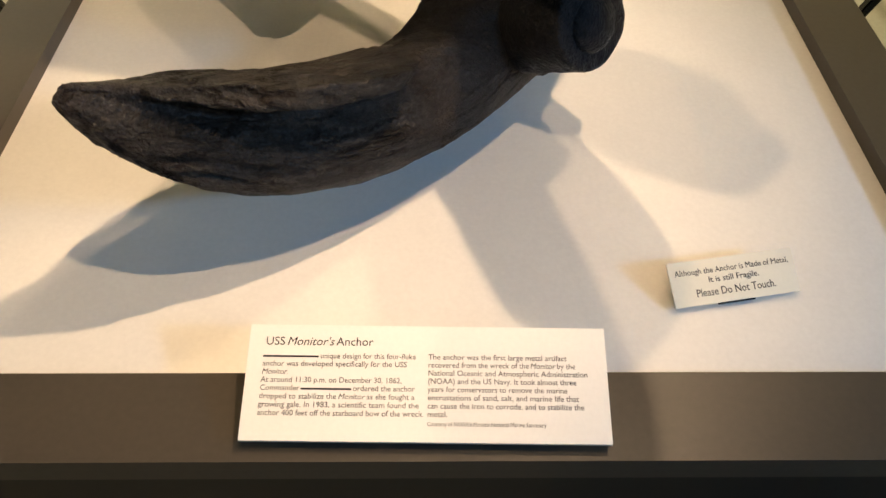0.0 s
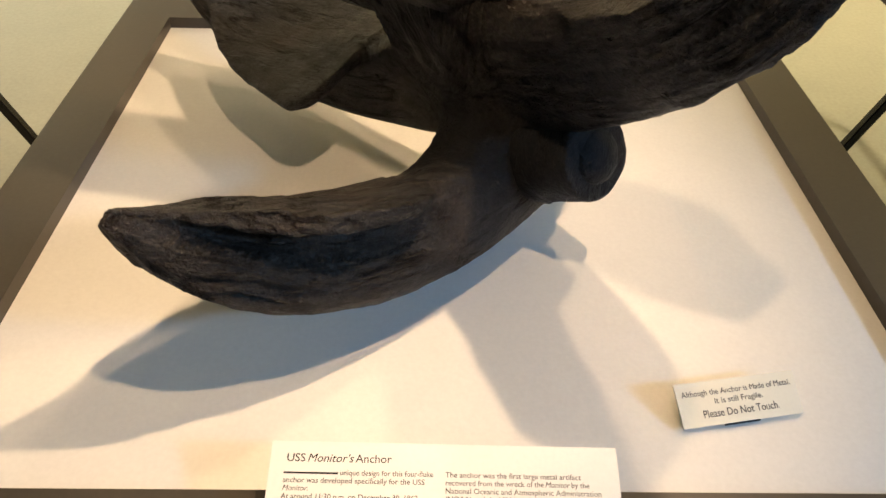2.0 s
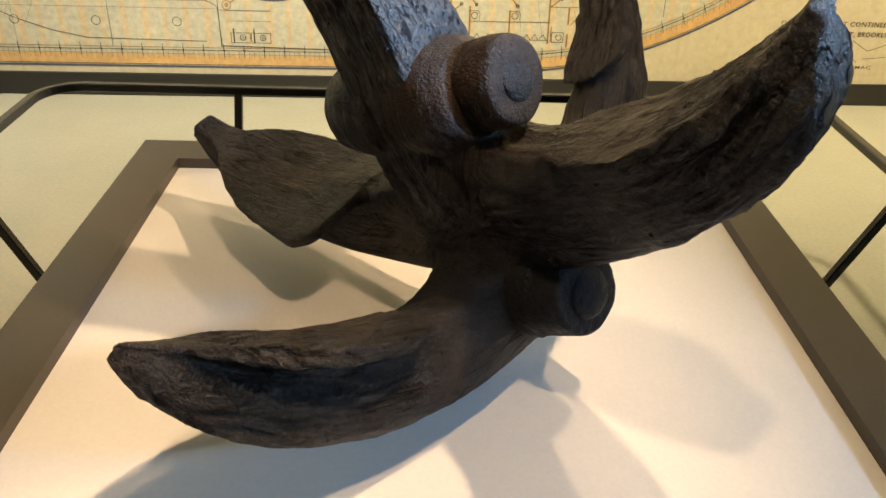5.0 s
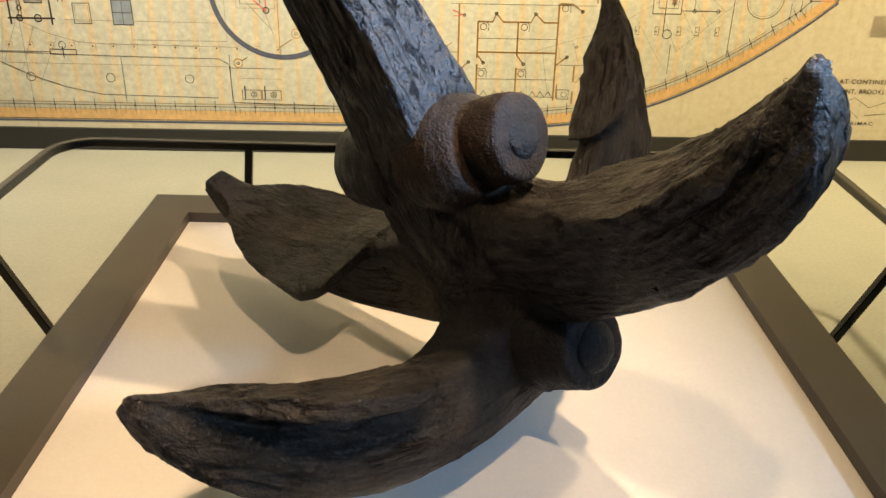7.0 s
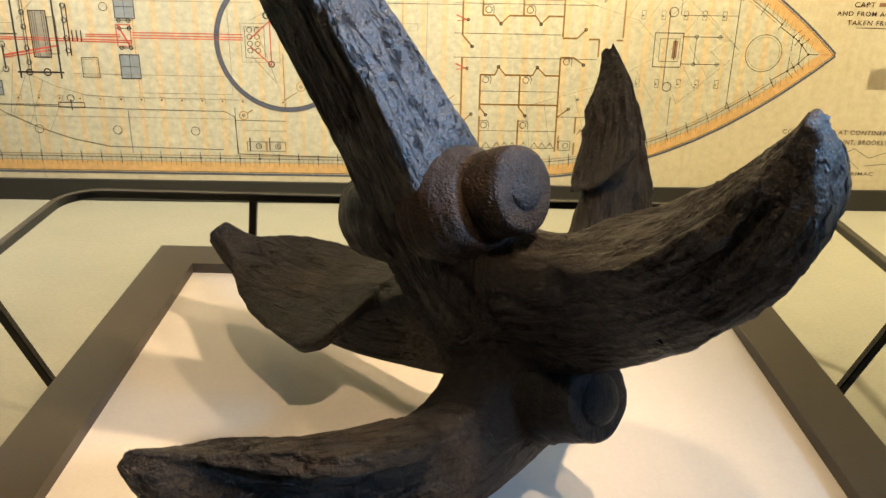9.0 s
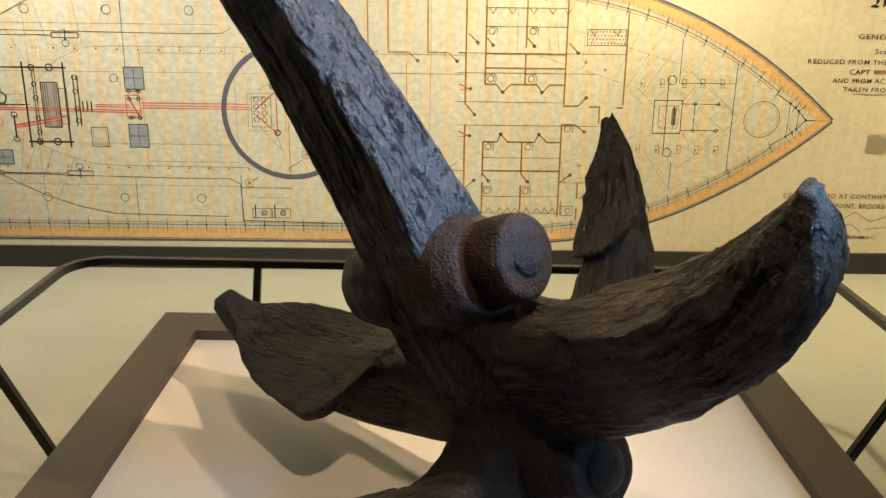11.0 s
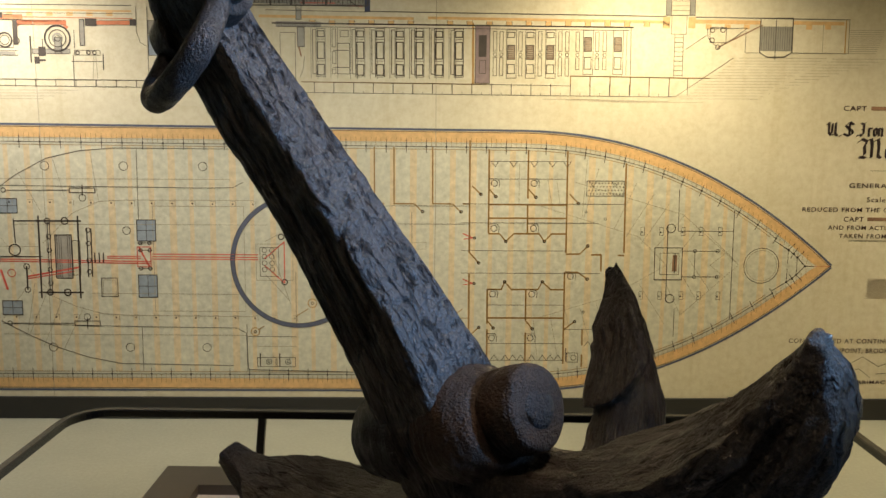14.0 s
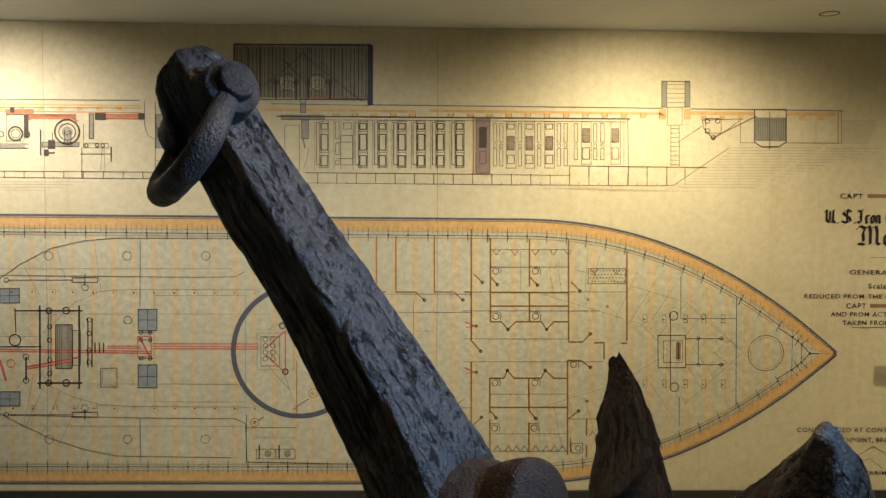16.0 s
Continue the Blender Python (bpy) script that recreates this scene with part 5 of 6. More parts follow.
draw("ink", 2, (-1991, 1794), (-1991, 1785))
draw("ink", 3.6, (-1938, 1821), (-1938, 1786))
draw("ink", 2, (-1888, 1795), (-1888, 1786))
draw("ink", 3.6, (-1835, 1822), (-1835, 1787))
draw("ink", 2, (-1785, 1796), (-1785, 1787))
draw("ink", 3.6, (-1732, 1823), (-1733, 1788))
draw("ink", 2, (-1683, 1797), (-1683, 1788))
draw("ink", 3.6, (-1629, 1825), (-1630, 1789))
draw("ink", 2, (-1579, 1798), (-1580, 1789))
draw("ink", 3.6, (-1526, 1826), (-1526, 1790))
draw("ink", 2, (-1476, 1799), (-1476, 1791))
draw("ink", 3.6, (-1423, 1827), (-1423, 1791))
draw("ink", 2, (-1373, 1801), (-1373, 1792))
draw("ink", 3.6, (-1320, 1828), (-1320, 1792))
draw("ink", 2, (-1269, 1802), (-1269, 1793))
draw("ink", 3.6, (-505, 1828), (-505, 1774))
draw("ink", 2, (-454, 1783), (-454, 1774))
draw("ink", 3.6, (-403, 1828), (-403, 1774))
draw("ink", 2, (-352, 1784), (-352, 1775))
draw("ink", 3.6, (-300, 1829), (-300, 1775))
draw("ink", 2, (-249, 1785), (-249, 1775))
draw("ink", 3.6, (-197, 1830), (-197, 1775))
draw("ink", 2, (-146, 1786), (-146, 1776))
draw("ink", 3.6, (-94, 1831), (-94, 1776))
draw("ink", 2, (-43, 1786), (-43, 1776))
draw("ink", 3.6, (9, 1832), (9, 1776))
draw("ink", 2, (60, 1787), (60, 1777))
draw("ink", 3.6, (112, 1832), (112, 1776))
draw("ink", 2, (164, 1788), (164, 1777))
draw("ink", 3.6, (215, 1833), (216, 1777))
draw("ink", 2, (267, 1789), (267, 1777))
draw("ink", 3.6, (319, 1834), (319, 1777))
draw("ink", 2, (371, 1789), (371, 1778))
draw("ink", 3.6, (423, 1835), (423, 1778))
draw("ink", 2, (474, 1790), (475, 1778))
draw("ink", 3.6, (526, 1836), (527, 1778))
draw("ink", 2, (578, 1791), (579, 1779))
draw("ink", 3.6, (630, 1836), (631, 1779))
draw("ink", 2, (682, 1792), (683, 1779))
draw("ink", 3.6, (734, 1837), (735, 1779))
draw("ink", 2, (787, 1792), (787, 1780))
draw("ink", 3.6, (839, 1838), (839, 1780))
draw("ink", 2, (891, 1793), (891, 1780))
draw("ink", 3.6, (943, 1839), (944, 1780))
draw("ink", 2, (995, 1794), (996, 1781))
draw("ink", 3.6, (1047, 1840), (1048, 1781))
draw("ink", 2, (1100, 1795), (1100, 1781))
draw("ink", 3.6, (1152, 1840), (1153, 1781))
draw("ink", 2, (1205, 1796), (1205, 1782))
draw("ink", 3.6, (1257, 1841), (1258, 1782))
draw("ink", 2, (1310, 1796), (1310, 1782))
draw("ink", 3.6, (1362, 1842), (1363, 1782))
draw("ink", 2, (1415, 1797), (1415, 1783))
draw("brown", 5, (942, 1876), (942, 1828))
draw("ink", 2.6, (942, 1876), (943, 1786))
draw("brown", 5, (1048, 1877), (1049, 1829))
draw("ink", 2.6, (1048, 1877), (1050, 1787))
draw("brown", 5, (1155, 1878), (1156, 1830))
draw("ink", 2.6, (1155, 1878), (1157, 1788))
draw("brown", 5, (1256, 1880), (1257, 1831))
draw("ink", 2.6, (1256, 1880), (1258, 1789))
draw("brown", 5, (1363, 1881), (1364, 1832))
draw("ink", 2.6, (1363, 1881), (1365, 1790))
draw("brown", 5, (1461, 1882), (1462, 1833))
draw("ink", 2.6, (1461, 1882), (1463, 1791))
draw("ink", 7, (-720, 2126), (1159, 2135))
draw("ink", 3, (-691, 2109), (1138, 2119))
fill("violet", (333, 2133), (411, 1837))
draw("ink", 3, (333, 2133), (408, 2134), (411, 1837), (336, 1837), (333, 2133))
fill("ink", (351, 2083), (392, 1972))
draw("ink", 3, (356, 1954), (389, 1954), (390, 1888), (356, 1888), (356, 1954))
draw("ochre", 9, (320, 2142), (324, 1833))
fill("grey", (-700, 2135), (-467, 2108))
draw("ink", 1.8, (-697, 2135), (-697, 2106))
draw("ink", 1.8, (-688, 2135), (-688, 2106))
draw("ink", 1.8, (-679, 2136), (-679, 2106))
draw("ink", 1.8, (-670, 2136), (-670, 2106))
draw("ink", 1.8, (-661, 2136), (-661, 2106))
draw("ink", 1.8, (-652, 2136), (-652, 2106))
draw("ink", 1.8, (-643, 2136), (-643, 2106))
draw("ink", 1.8, (-634, 2136), (-634, 2106))
draw("ink", 1.8, (-625, 2136), (-625, 2106))
draw("ink", 1.8, (-616, 2136), (-616, 2107))
draw("ink", 1.8, (-607, 2136), (-607, 2107))
draw("ink", 1.8, (-599, 2137), (-598, 2107))
draw("ink", 1.8, (-590, 2137), (-590, 2107))
draw("ink", 1.8, (-581, 2137), (-581, 2107))
draw("ink", 1.8, (-572, 2137), (-572, 2107))
draw("ink", 1.8, (-563, 2137), (-563, 2107))
draw("ink", 1.8, (-554, 2137), (-554, 2107))
draw("ink", 1.8, (-545, 2137), (-545, 2107))
draw("ink", 1.8, (-536, 2137), (-536, 2108))
draw("ink", 1.8, (-527, 2137), (-527, 2108))
draw("ink", 1.8, (-518, 2138), (-518, 2108))
draw("ink", 1.8, (-509, 2138), (-509, 2108))
draw("ink", 1.8, (-500, 2138), (-500, 2108))
draw("ink", 1.8, (-491, 2138), (-491, 2108))
draw("ink", 1.8, (-482, 2138), (-482, 2108))
draw("ink", 1.8, (-473, 2138), (-473, 2108))
draw("ink", 2.6, (-494, 2102), (-447, 2103), (-446, 1858), (-494, 1858), (-494, 2102))
draw("ink", 4.5, (-488, 2090), (-452, 2091), (-452, 2061), (-488, 2061), (-488, 2090))
draw("ink", 4.5, (-488, 2034), (-452, 2034), (-452, 1951), (-488, 1950), (-488, 2034))
draw("ink", 4.5, (-488, 1920), (-452, 1921), (-452, 1867), (-488, 1867), (-488, 1920))
draw("ink", 2, (-494, 2049), (-446, 2049))
draw("ink", 2, (-494, 1938), (-446, 1939))
draw("ink", 2.8, (-384, 2029), (-321, 2030), (-320, 1874), (-383, 1874), (-384, 2029))
draw("ink", 3, (-404, 1993), (-327, 1994))
draw("ink", 3, (-404, 1906), (-326, 1907))
draw("ink", 2.6, (-369, 2095), (-327, 2095), (-327, 2063), (-369, 2062), (-369, 2095))
draw("ink", 2.6, (-290, 2105), (-242, 2105), (-241, 1860), (-289, 1860), (-290, 2105))
draw("ink", 4.5, (-284, 2093), (-248, 2093), (-248, 2063), (-284, 2063), (-284, 2093))
draw("ink", 4.5, (-284, 2036), (-248, 2037), (-247, 1953), (-283, 1953), (-284, 2036))
draw("ink", 4.5, (-283, 1923), (-247, 1923), (-247, 1869), (-283, 1869), (-283, 1923))
draw("ink", 2, (-290, 2051), (-242, 2052))
draw("ink", 2, (-289, 1941), (-241, 1941))
draw("ink", 2.6, (-188, 2106), (-140, 2107), (-138, 1861), (-186, 1861), (-188, 2106))
draw("ink", 4.5, (-182, 2094), (-146, 2095), (-146, 2065), (-182, 2064), (-182, 2094))
draw("ink", 4.5, (-181, 2037), (-146, 2038), (-145, 1954), (-181, 1954), (-181, 2037))
draw("ink", 4.5, (-181, 1924), (-145, 1924), (-144, 1870), (-180, 1870), (-181, 1924))
draw("ink", 2, (-188, 2052), (-140, 2053))
draw("ink", 2, (-187, 1942), (-139, 1942))
draw("ink", 2.6, (-85, 2107), (-37, 2108), (-36, 1863), (-84, 1862), (-85, 2107))
draw("ink", 4.5, (-79, 2095), (-43, 2096), (-43, 2066), (-79, 2066), (-79, 2095))
draw("ink", 4.5, (-79, 2039), (-43, 2039), (-42, 1955), (-78, 1955), (-79, 2039))
draw("ink", 4.5, (-78, 1925), (-42, 1925), (-42, 1871), (-78, 1871), (-78, 1925))
draw("ink", 2, (-85, 2054), (-37, 2054))
draw("ink", 2, (-84, 1943), (-36, 1943))
draw("ink", 2.6, (17, 2109), (65, 2109), (67, 1864), (19, 1863), (17, 2109))
draw("ink", 4.5, (23, 2097), (59, 2097), (59, 2067), (23, 2067), (23, 2097))
draw("ink", 4.5, (24, 2040), (60, 2040), (60, 1957), (24, 1956), (24, 2040))
draw("ink", 4.5, (25, 1926), (61, 1927), (61, 1873), (25, 1872), (25, 1926))
draw("ink", 2, (18, 2055), (66, 2055))
draw("ink", 2, (18, 1944), (66, 1945))
draw("ink", 2.6, (120, 2110), (168, 2110), (170, 1865), (122, 1864), (120, 2110))
draw("ink", 4.5, (126, 2098), (162, 2098), (162, 2068), (126, 2068), (126, 2098))
draw("ink", 4.5, (126, 2041), (162, 2042), (163, 1958), (127, 1957), (126, 2041))
draw("ink", 4.5, (127, 1927), (164, 1928), (164, 1874), (128, 1873), (127, 1927))
draw("ink", 2, (120, 2056), (168, 2057))
draw("ink", 2, (121, 1945), (169, 1946))
draw("ink", 2.6, (223, 2111), (271, 2112), (273, 1866), (225, 1865), (223, 2111))
draw("ink", 4.5, (229, 2099), (265, 2100), (265, 2070), (229, 2069), (229, 2099))
draw("ink", 4.5, (229, 2042), (265, 2043), (266, 1959), (230, 1958), (229, 2042))
draw("ink", 4.5, (230, 1928), (267, 1929), (267, 1875), (231, 1874), (230, 1928))
draw("ink", 2, (223, 2057), (271, 2058))
draw("ink", 2, (224, 1946), (272, 1947))
draw("ink", 3.2, (-512, 2096), (-494, 2096), (-494, 1873), (-511, 1872), (-512, 2096))
draw("ink", 1.8, (-521, 2105), (-520, 1848))
draw("ink", 1.8, (-485, 2105), (-485, 1849))
draw("ink", 2.6, (-411, 2100), (-393, 2100), (-392, 2011), (-410, 2011), (-411, 2100))
draw("ink", 2.6, (-410, 1987), (-392, 1987), (-392, 1927), (-410, 1927), (-410, 1987))
draw("ink", 2.6, (-410, 1897), (-392, 1898), (-392, 1874), (-410, 1873), (-410, 1897))
draw("ink", 1.8, (-419, 2106), (-418, 1849))
draw("ink", 1.8, (-383, 2107), (-382, 1850))
draw("ink", 3.2, (-308, 2099), (-290, 2099), (-289, 1875), (-307, 1875), (-308, 2099))
draw("ink", 1.8, (-317, 2107), (-316, 1851))
draw("ink", 1.8, (-281, 2108), (-280, 1851))
draw("ink", 3.2, (-206, 2100), (-188, 2100), (-187, 1876), (-204, 1876), (-206, 2100))
draw("ink", 1.8, (-215, 2109), (-213, 1852))
draw("ink", 1.8, (-179, 2109), (-177, 1852))
draw("ink", 3.2, (-103, 2101), (-85, 2101), (-84, 1877), (-102, 1877), (-103, 2101))
draw("ink", 1.8, (-112, 2110), (-111, 1853))
draw("ink", 1.8, (-76, 2110), (-75, 1853))
draw("ink", 3.2, (-1, 2102), (17, 2103), (19, 1878), (1, 1878), (-1, 2102))
draw("ink", 1.8, (-10, 2111), (-8, 1854))
draw("ink", 1.8, (26, 2112), (28, 1854))
draw("ink", 3.2, (102, 2104), (120, 2104), (122, 1879), (104, 1879), (102, 2104))
draw("ink", 1.8, (93, 2112), (95, 1855))
draw("ink", 1.8, (129, 2113), (131, 1855))
draw("ink", 3.2, (205, 2105), (223, 2105), (225, 1880), (207, 1880), (205, 2105))
draw("ink", 1.8, (195, 2114), (198, 1856))
draw("ink", 1.8, (232, 2114), (234, 1856))
draw("ink", 2.4, (496, 2111), (547, 2112), (550, 1866), (499, 1865), (496, 2111))
louvre(503, 2034, 540, 1962)
draw("ink", 3.4, (503, 2034), (539, 2034), (540, 1962), (504, 1962), (503, 2034))
draw("ink", 3.4, (504, 1935), (540, 1935), (541, 1890), (504, 1889), (504, 1935))
draw("ink", 3.4, (502, 2100), (538, 2100), (538, 2073), (502, 2073), (502, 2100))
draw("ink", 1.6, (503, 2025), (539, 2025))
draw("ink", 1.6, (503, 2014), (539, 2014))
draw("ink", 1.6, (503, 2003), (539, 2003))
draw("ink", 1.6, (503, 1992), (539, 1993))
draw("ink", 1.6, (503, 1981), (540, 1982))
draw("ink", 1.6, (503, 1971), (540, 1971))
draw("ink", 2.4, (595, 2113), (647, 2113), (650, 1867), (599, 1866), (595, 2113))
louvre(602, 2035, 640, 1963)
draw("ink", 3.4, (602, 2035), (639, 2035), (640, 1963), (603, 1963), (602, 2035))
draw("ink", 3.4, (604, 1936), (640, 1936), (641, 1891), (604, 1891), (604, 1936))
draw("ink", 3.4, (602, 2101), (638, 2101), (638, 2074), (602, 2074), (602, 2101))
draw("ink", 1.6, (603, 2026), (639, 2026))
draw("ink", 1.6, (603, 2015), (639, 2015))
draw("ink", 1.6, (603, 2004), (639, 2005))
draw("ink", 1.6, (603, 1993), (639, 1994))
draw("ink", 1.6, (603, 1983), (639, 1983))
draw("ink", 1.6, (603, 1972), (640, 1972))
draw("ink", 2.4, (701, 2114), (753, 2115), (756, 1868), (705, 1868), (701, 2114))
louvre(708, 2036, 746, 1964)
draw("ink", 3.4, (708, 2036), (745, 2036), (746, 1964), (709, 1964), (708, 2036))
draw("ink", 3.4, (710, 1937), (746, 1937), (747, 1892), (710, 1892), (710, 1937))
draw("ink", 3.4, (707, 2102), (744, 2103), (744, 2076), (708, 2075), (707, 2102))
draw("ink", 1.6, (709, 2027), (745, 2027))
draw("ink", 1.6, (709, 2016), (745, 2017))
draw("ink", 1.6, (709, 2005), (745, 2006))
draw("ink", 1.6, (709, 1995), (745, 1995))
draw("ink", 1.6, (709, 1984), (746, 1984))
draw("ink", 1.6, (709, 1973), (746, 1973))
draw("ink", 2.4, (898, 2116), (950, 2117), (954, 1891), (902, 1891), (898, 2116))
louvre(905, 2080, 943, 2009)
draw("ink", 3.4, (905, 2080), (941, 2081), (943, 2009), (906, 2008), (905, 2080))
draw("ink", 3.4, (907, 1978), (943, 1979), (944, 1918), (908, 1918), (907, 1978))
draw("ink", 1.6, (905, 2068), (942, 2069))
draw("ink", 1.6, (905, 2056), (942, 2057))
draw("ink", 1.6, (905, 2044), (942, 2045))
draw("ink", 1.6, (906, 2032), (942, 2033))
draw("ink", 1.6, (906, 2020), (942, 2021))
draw("ink", 1.6, (906, 2008), (943, 2009))
draw("ink", 2.4, (1056, 2118), (1108, 2119), (1112, 1893), (1060, 1893), (1056, 2118))
louvre(1063, 2082, 1101, 2011)
draw("ink", 3.4, (1063, 2082), (1099, 2083), (1101, 2011), (1064, 2010), (1063, 2082))
draw("ink", 3.4, (1065, 1980), (1101, 1980), (1102, 1920), (1066, 1920), (1065, 1980))
draw("ink", 1.6, (1063, 2070), (1100, 2071))
draw("ink", 1.6, (1063, 2058), (1100, 2059))
draw("ink", 1.6, (1064, 2046), (1100, 2047))
draw("ink", 1.6, (1064, 2034), (1100, 2035))
draw("ink", 1.6, (1064, 2022), (1101, 2023))
draw("ink", 1.6, (1064, 2010), (1101, 2011))
draw("ink", 2.6, (426, 2102), (444, 2102), (446, 2003), (428, 2003), (426, 2102))
ring("ink", 2.6, (437, 1985), 9)
draw("ink", 2.6, (428, 1970), (446, 1970), (447, 1877), (429, 1877), (428, 1970))
draw("ink", 2.6, (460, 2102), (478, 2102), (479, 2003), (461, 2003), (460, 2102))
ring("ink", 2.6, (470, 1985), 9)
draw("ink", 2.6, (461, 1970), (479, 1970), (480, 1877), (462, 1877), (461, 1970))
draw("ink", 2.6, (559, 2103), (577, 2103), (579, 2004), (560, 2004), (559, 2103))
ring("ink", 2.6, (570, 1986), 9)
draw("ink", 2.6, (561, 1971), (579, 1971), (580, 1878), (562, 1878), (561, 1971))
draw("ink", 2.6, (662, 2105), (680, 2105), (682, 2006), (663, 2005), (662, 2105))
ring("ink", 2.6, (673, 1988), 9)
draw("ink", 2.6, (664, 1972), (682, 1973), (683, 1879), (665, 1879), (664, 1972))
draw("ink", 2.6, (768, 2106), (786, 2106), (788, 2007), (769, 2007), (768, 2106))
ring("ink", 2.6, (779, 1989), 9)
draw("ink", 2.6, (770, 1974), (788, 1974), (790, 1881), (771, 1880), (770, 1974))
draw("ink", 2.6, (804, 2106), (823, 2107), (824, 2007), (806, 2007), (804, 2106))
ring("ink", 2.6, (815, 1989), 9)
draw("ink", 2.6, (806, 1974), (825, 1974), (826, 1881), (808, 1881), (806, 1974))
draw("ink", 2.6, (859, 2107), (877, 2107), (879, 2008), (861, 2008), (859, 2107))
ring("ink", 2.6, (870, 1990), 9)
draw("ink", 2.6, (861, 1975), (879, 1975), (880, 1915), (862, 1914), (861, 1975))
draw("ink", 2.6, (962, 2108), (980, 2108), (982, 2009), (964, 2009), (962, 2108))
ring("ink", 2.6, (973, 1991), 9)
draw("ink", 2.6, (964, 1976), (983, 1976), (984, 1916), (965, 1916), (964, 1976))
draw("ink", 2.6, (1002, 2109), (1020, 2109), (1022, 2010), (1003, 2009), (1002, 2109))
ring("ink", 2.6, (1013, 1992), 9)
draw("ink", 2.6, (1004, 1976), (1022, 1977), (1023, 1916), (1005, 1916), (1004, 1976))
draw("ink", 3, (1147, 2132), (1155, 1891))
draw("ink", 2, (1126, 2125), (1130, 1890))
fill("grey", (-590, 2107), (-554, 2009))
draw("ink", 3, (-590, 2107), (-554, 2107), (-554, 2009), (-589, 2009), (-590, 2107))
draw("sepia", 8, (-583, 2009), (-571, 1961))
draw("ink", 2.4, (-679, 2079), (-601, 2080), (-601, 1847), (-678, 1847), (-679, 2079))
draw("ink", 2.2, (-553, 1961), (-562, 1893), (-577, 1857))
fill("slate2", (-945, 2496), (-220, 2222))
draw("ink", 6, (-945, 2498), (-228, 2509), (-226, 2222), (-946, 2212), (-945, 2498))
for k in range(54):
    draw("ink", 1.8 + 2.6 * (k % 5 == 0), (-940 + 13 * k, 2490), (-940 + 13 * k, 2224))
fill("navy", (-243, 2506), (-214, 2189))
fill("navy", (-945, 2504), (-231, 2497))
draw("ink", 5, (-928, 2478), (-928, 2224))
draw("ink", 3.4, (-907, 2478), (-908, 2224))
draw("ink", 3.4, (-887, 2479), (-887, 2225))
draw("ink", 5, (-867, 2479), (-867, 2225))
draw("ink", 3.4, (-846, 2479), (-846, 2225))
draw("ink", 3.4, (-826, 2480), (-826, 2226))
draw("ink", 5, (-805, 2480), (-805, 2226))
draw("ink", 3.4, (-785, 2480), (-785, 2226))
draw("ink", 3.4, (-765, 2481), (-764, 2226))
draw("ink", 5, (-744, 2481), (-744, 2227))
draw("ink", 3.4, (-724, 2481), (-723, 2227))
draw("ink", 3.4, (-703, 2481), (-703, 2227))
draw("ink", 5, (-683, 2482), (-683, 2227))
draw("ink", 3.4, (-662, 2482), (-662, 2228))
draw("ink", 3.4, (-642, 2482), (-642, 2228))
draw("ink", 5, (-621, 2483), (-621, 2228))
draw("ink", 3.4, (-601, 2483), (-601, 2229))
draw("ink", 3.4, (-581, 2483), (-580, 2229))
draw("ink", 5, (-560, 2484), (-559, 2229))
draw("ink", 3.4, (-540, 2484), (-539, 2229))
draw("ink", 3.4, (-519, 2484), (-518, 2230))
draw("ink", 5, (-499, 2485), (-498, 2230))
draw("ink", 3.4, (-478, 2485), (-477, 2230))
draw("ink", 3.4, (-458, 2485), (-457, 2230))
draw("ink", 5, (-437, 2485), (-436, 2231))
draw("ink", 3.4, (-417, 2486), (-416, 2231))
draw("ink", 3.4, (-396, 2486), (-395, 2231))
draw("ink", 5, (-376, 2486), (-375, 2232))
draw("ink", 3.4, (-355, 2487), (-354, 2232))
draw("ink", 3.4, (-335, 2487), (-333, 2232))
draw("ink", 5, (-314, 2487), (-313, 2232))
draw("ink", 3.4, (-293, 2488), (-292, 2233))
draw("ink", 3.4, (-273, 2488), (-272, 2233))
draw("ink", 5, (-252, 2488), (-251, 2233))
fill("paper2", (-706, 2334), (-629, 2264))
ring("grey", 16, (-667, 2305), 27)
ring("ink", 4, (-667, 2305), 43)
ring("ink", 4, (-667, 2305), 12)
fill("paper2", (-545, 2336), (-468, 2266))
ring("grey", 16, (-507, 2307), 27)
ring("ink", 4, (-507, 2307), 43)
ring("ink", 4, (-507, 2307), 12)
draw("ink", 8, (-727, 2322), (-726, 2215))
ring("ink", 5, (-726, 2304), 12)
draw("ink", 8, (-620, 2323), (-620, 2216))
ring("ink", 5, (-620, 2305), 12)
draw("ink", 8, (-557, 2324), (-557, 2217))
ring("ink", 5, (-557, 2306), 12)
draw("ink", 8, (-441, 2326), (-441, 2219))
ring("ink", 5, (-441, 2308), 12)
draw("ink", 4, (-587, 2451), (-780, 2291))
draw("ink", 4, (-581, 2451), (-274, 2209))
draw("ink", 4, (-691, 2426), (-587, 2324))
fill("grey", (-596, 2457), (-569, 2146))
draw("ink", 3, (-596, 2457), (-570, 2457), (-569, 2146), (-596, 2145), (-596, 2457))
fill("paper2", (-795, 2214), (-238, 2201))
draw("ink", 3, (-795, 2214), (-238, 2216))
draw("red", 4.5, (-572, 2229), (-393, 2231))
draw("red", 4.5, (-334, 2220), (-250, 2215))
draw("ink", 3, (-750, 2191), (-229, 2189))
fill("slate2", (1326, 2338), (1356, 2200))
draw("ink", 3, (1326, 2338), (1353, 2338), (1356, 2200), (1329, 2200), (1326, 2338))
fill("slate2", (1451, 2340), (1481, 2202))
draw("ink", 3, (1451, 2340), (1478, 2340), (1481, 2202), (1454, 2202), (1451, 2340))
draw("ink", 4, (1329, 2338), (1475, 2337))
draw("ink", 2, (1357, 2321), (1451, 2322))
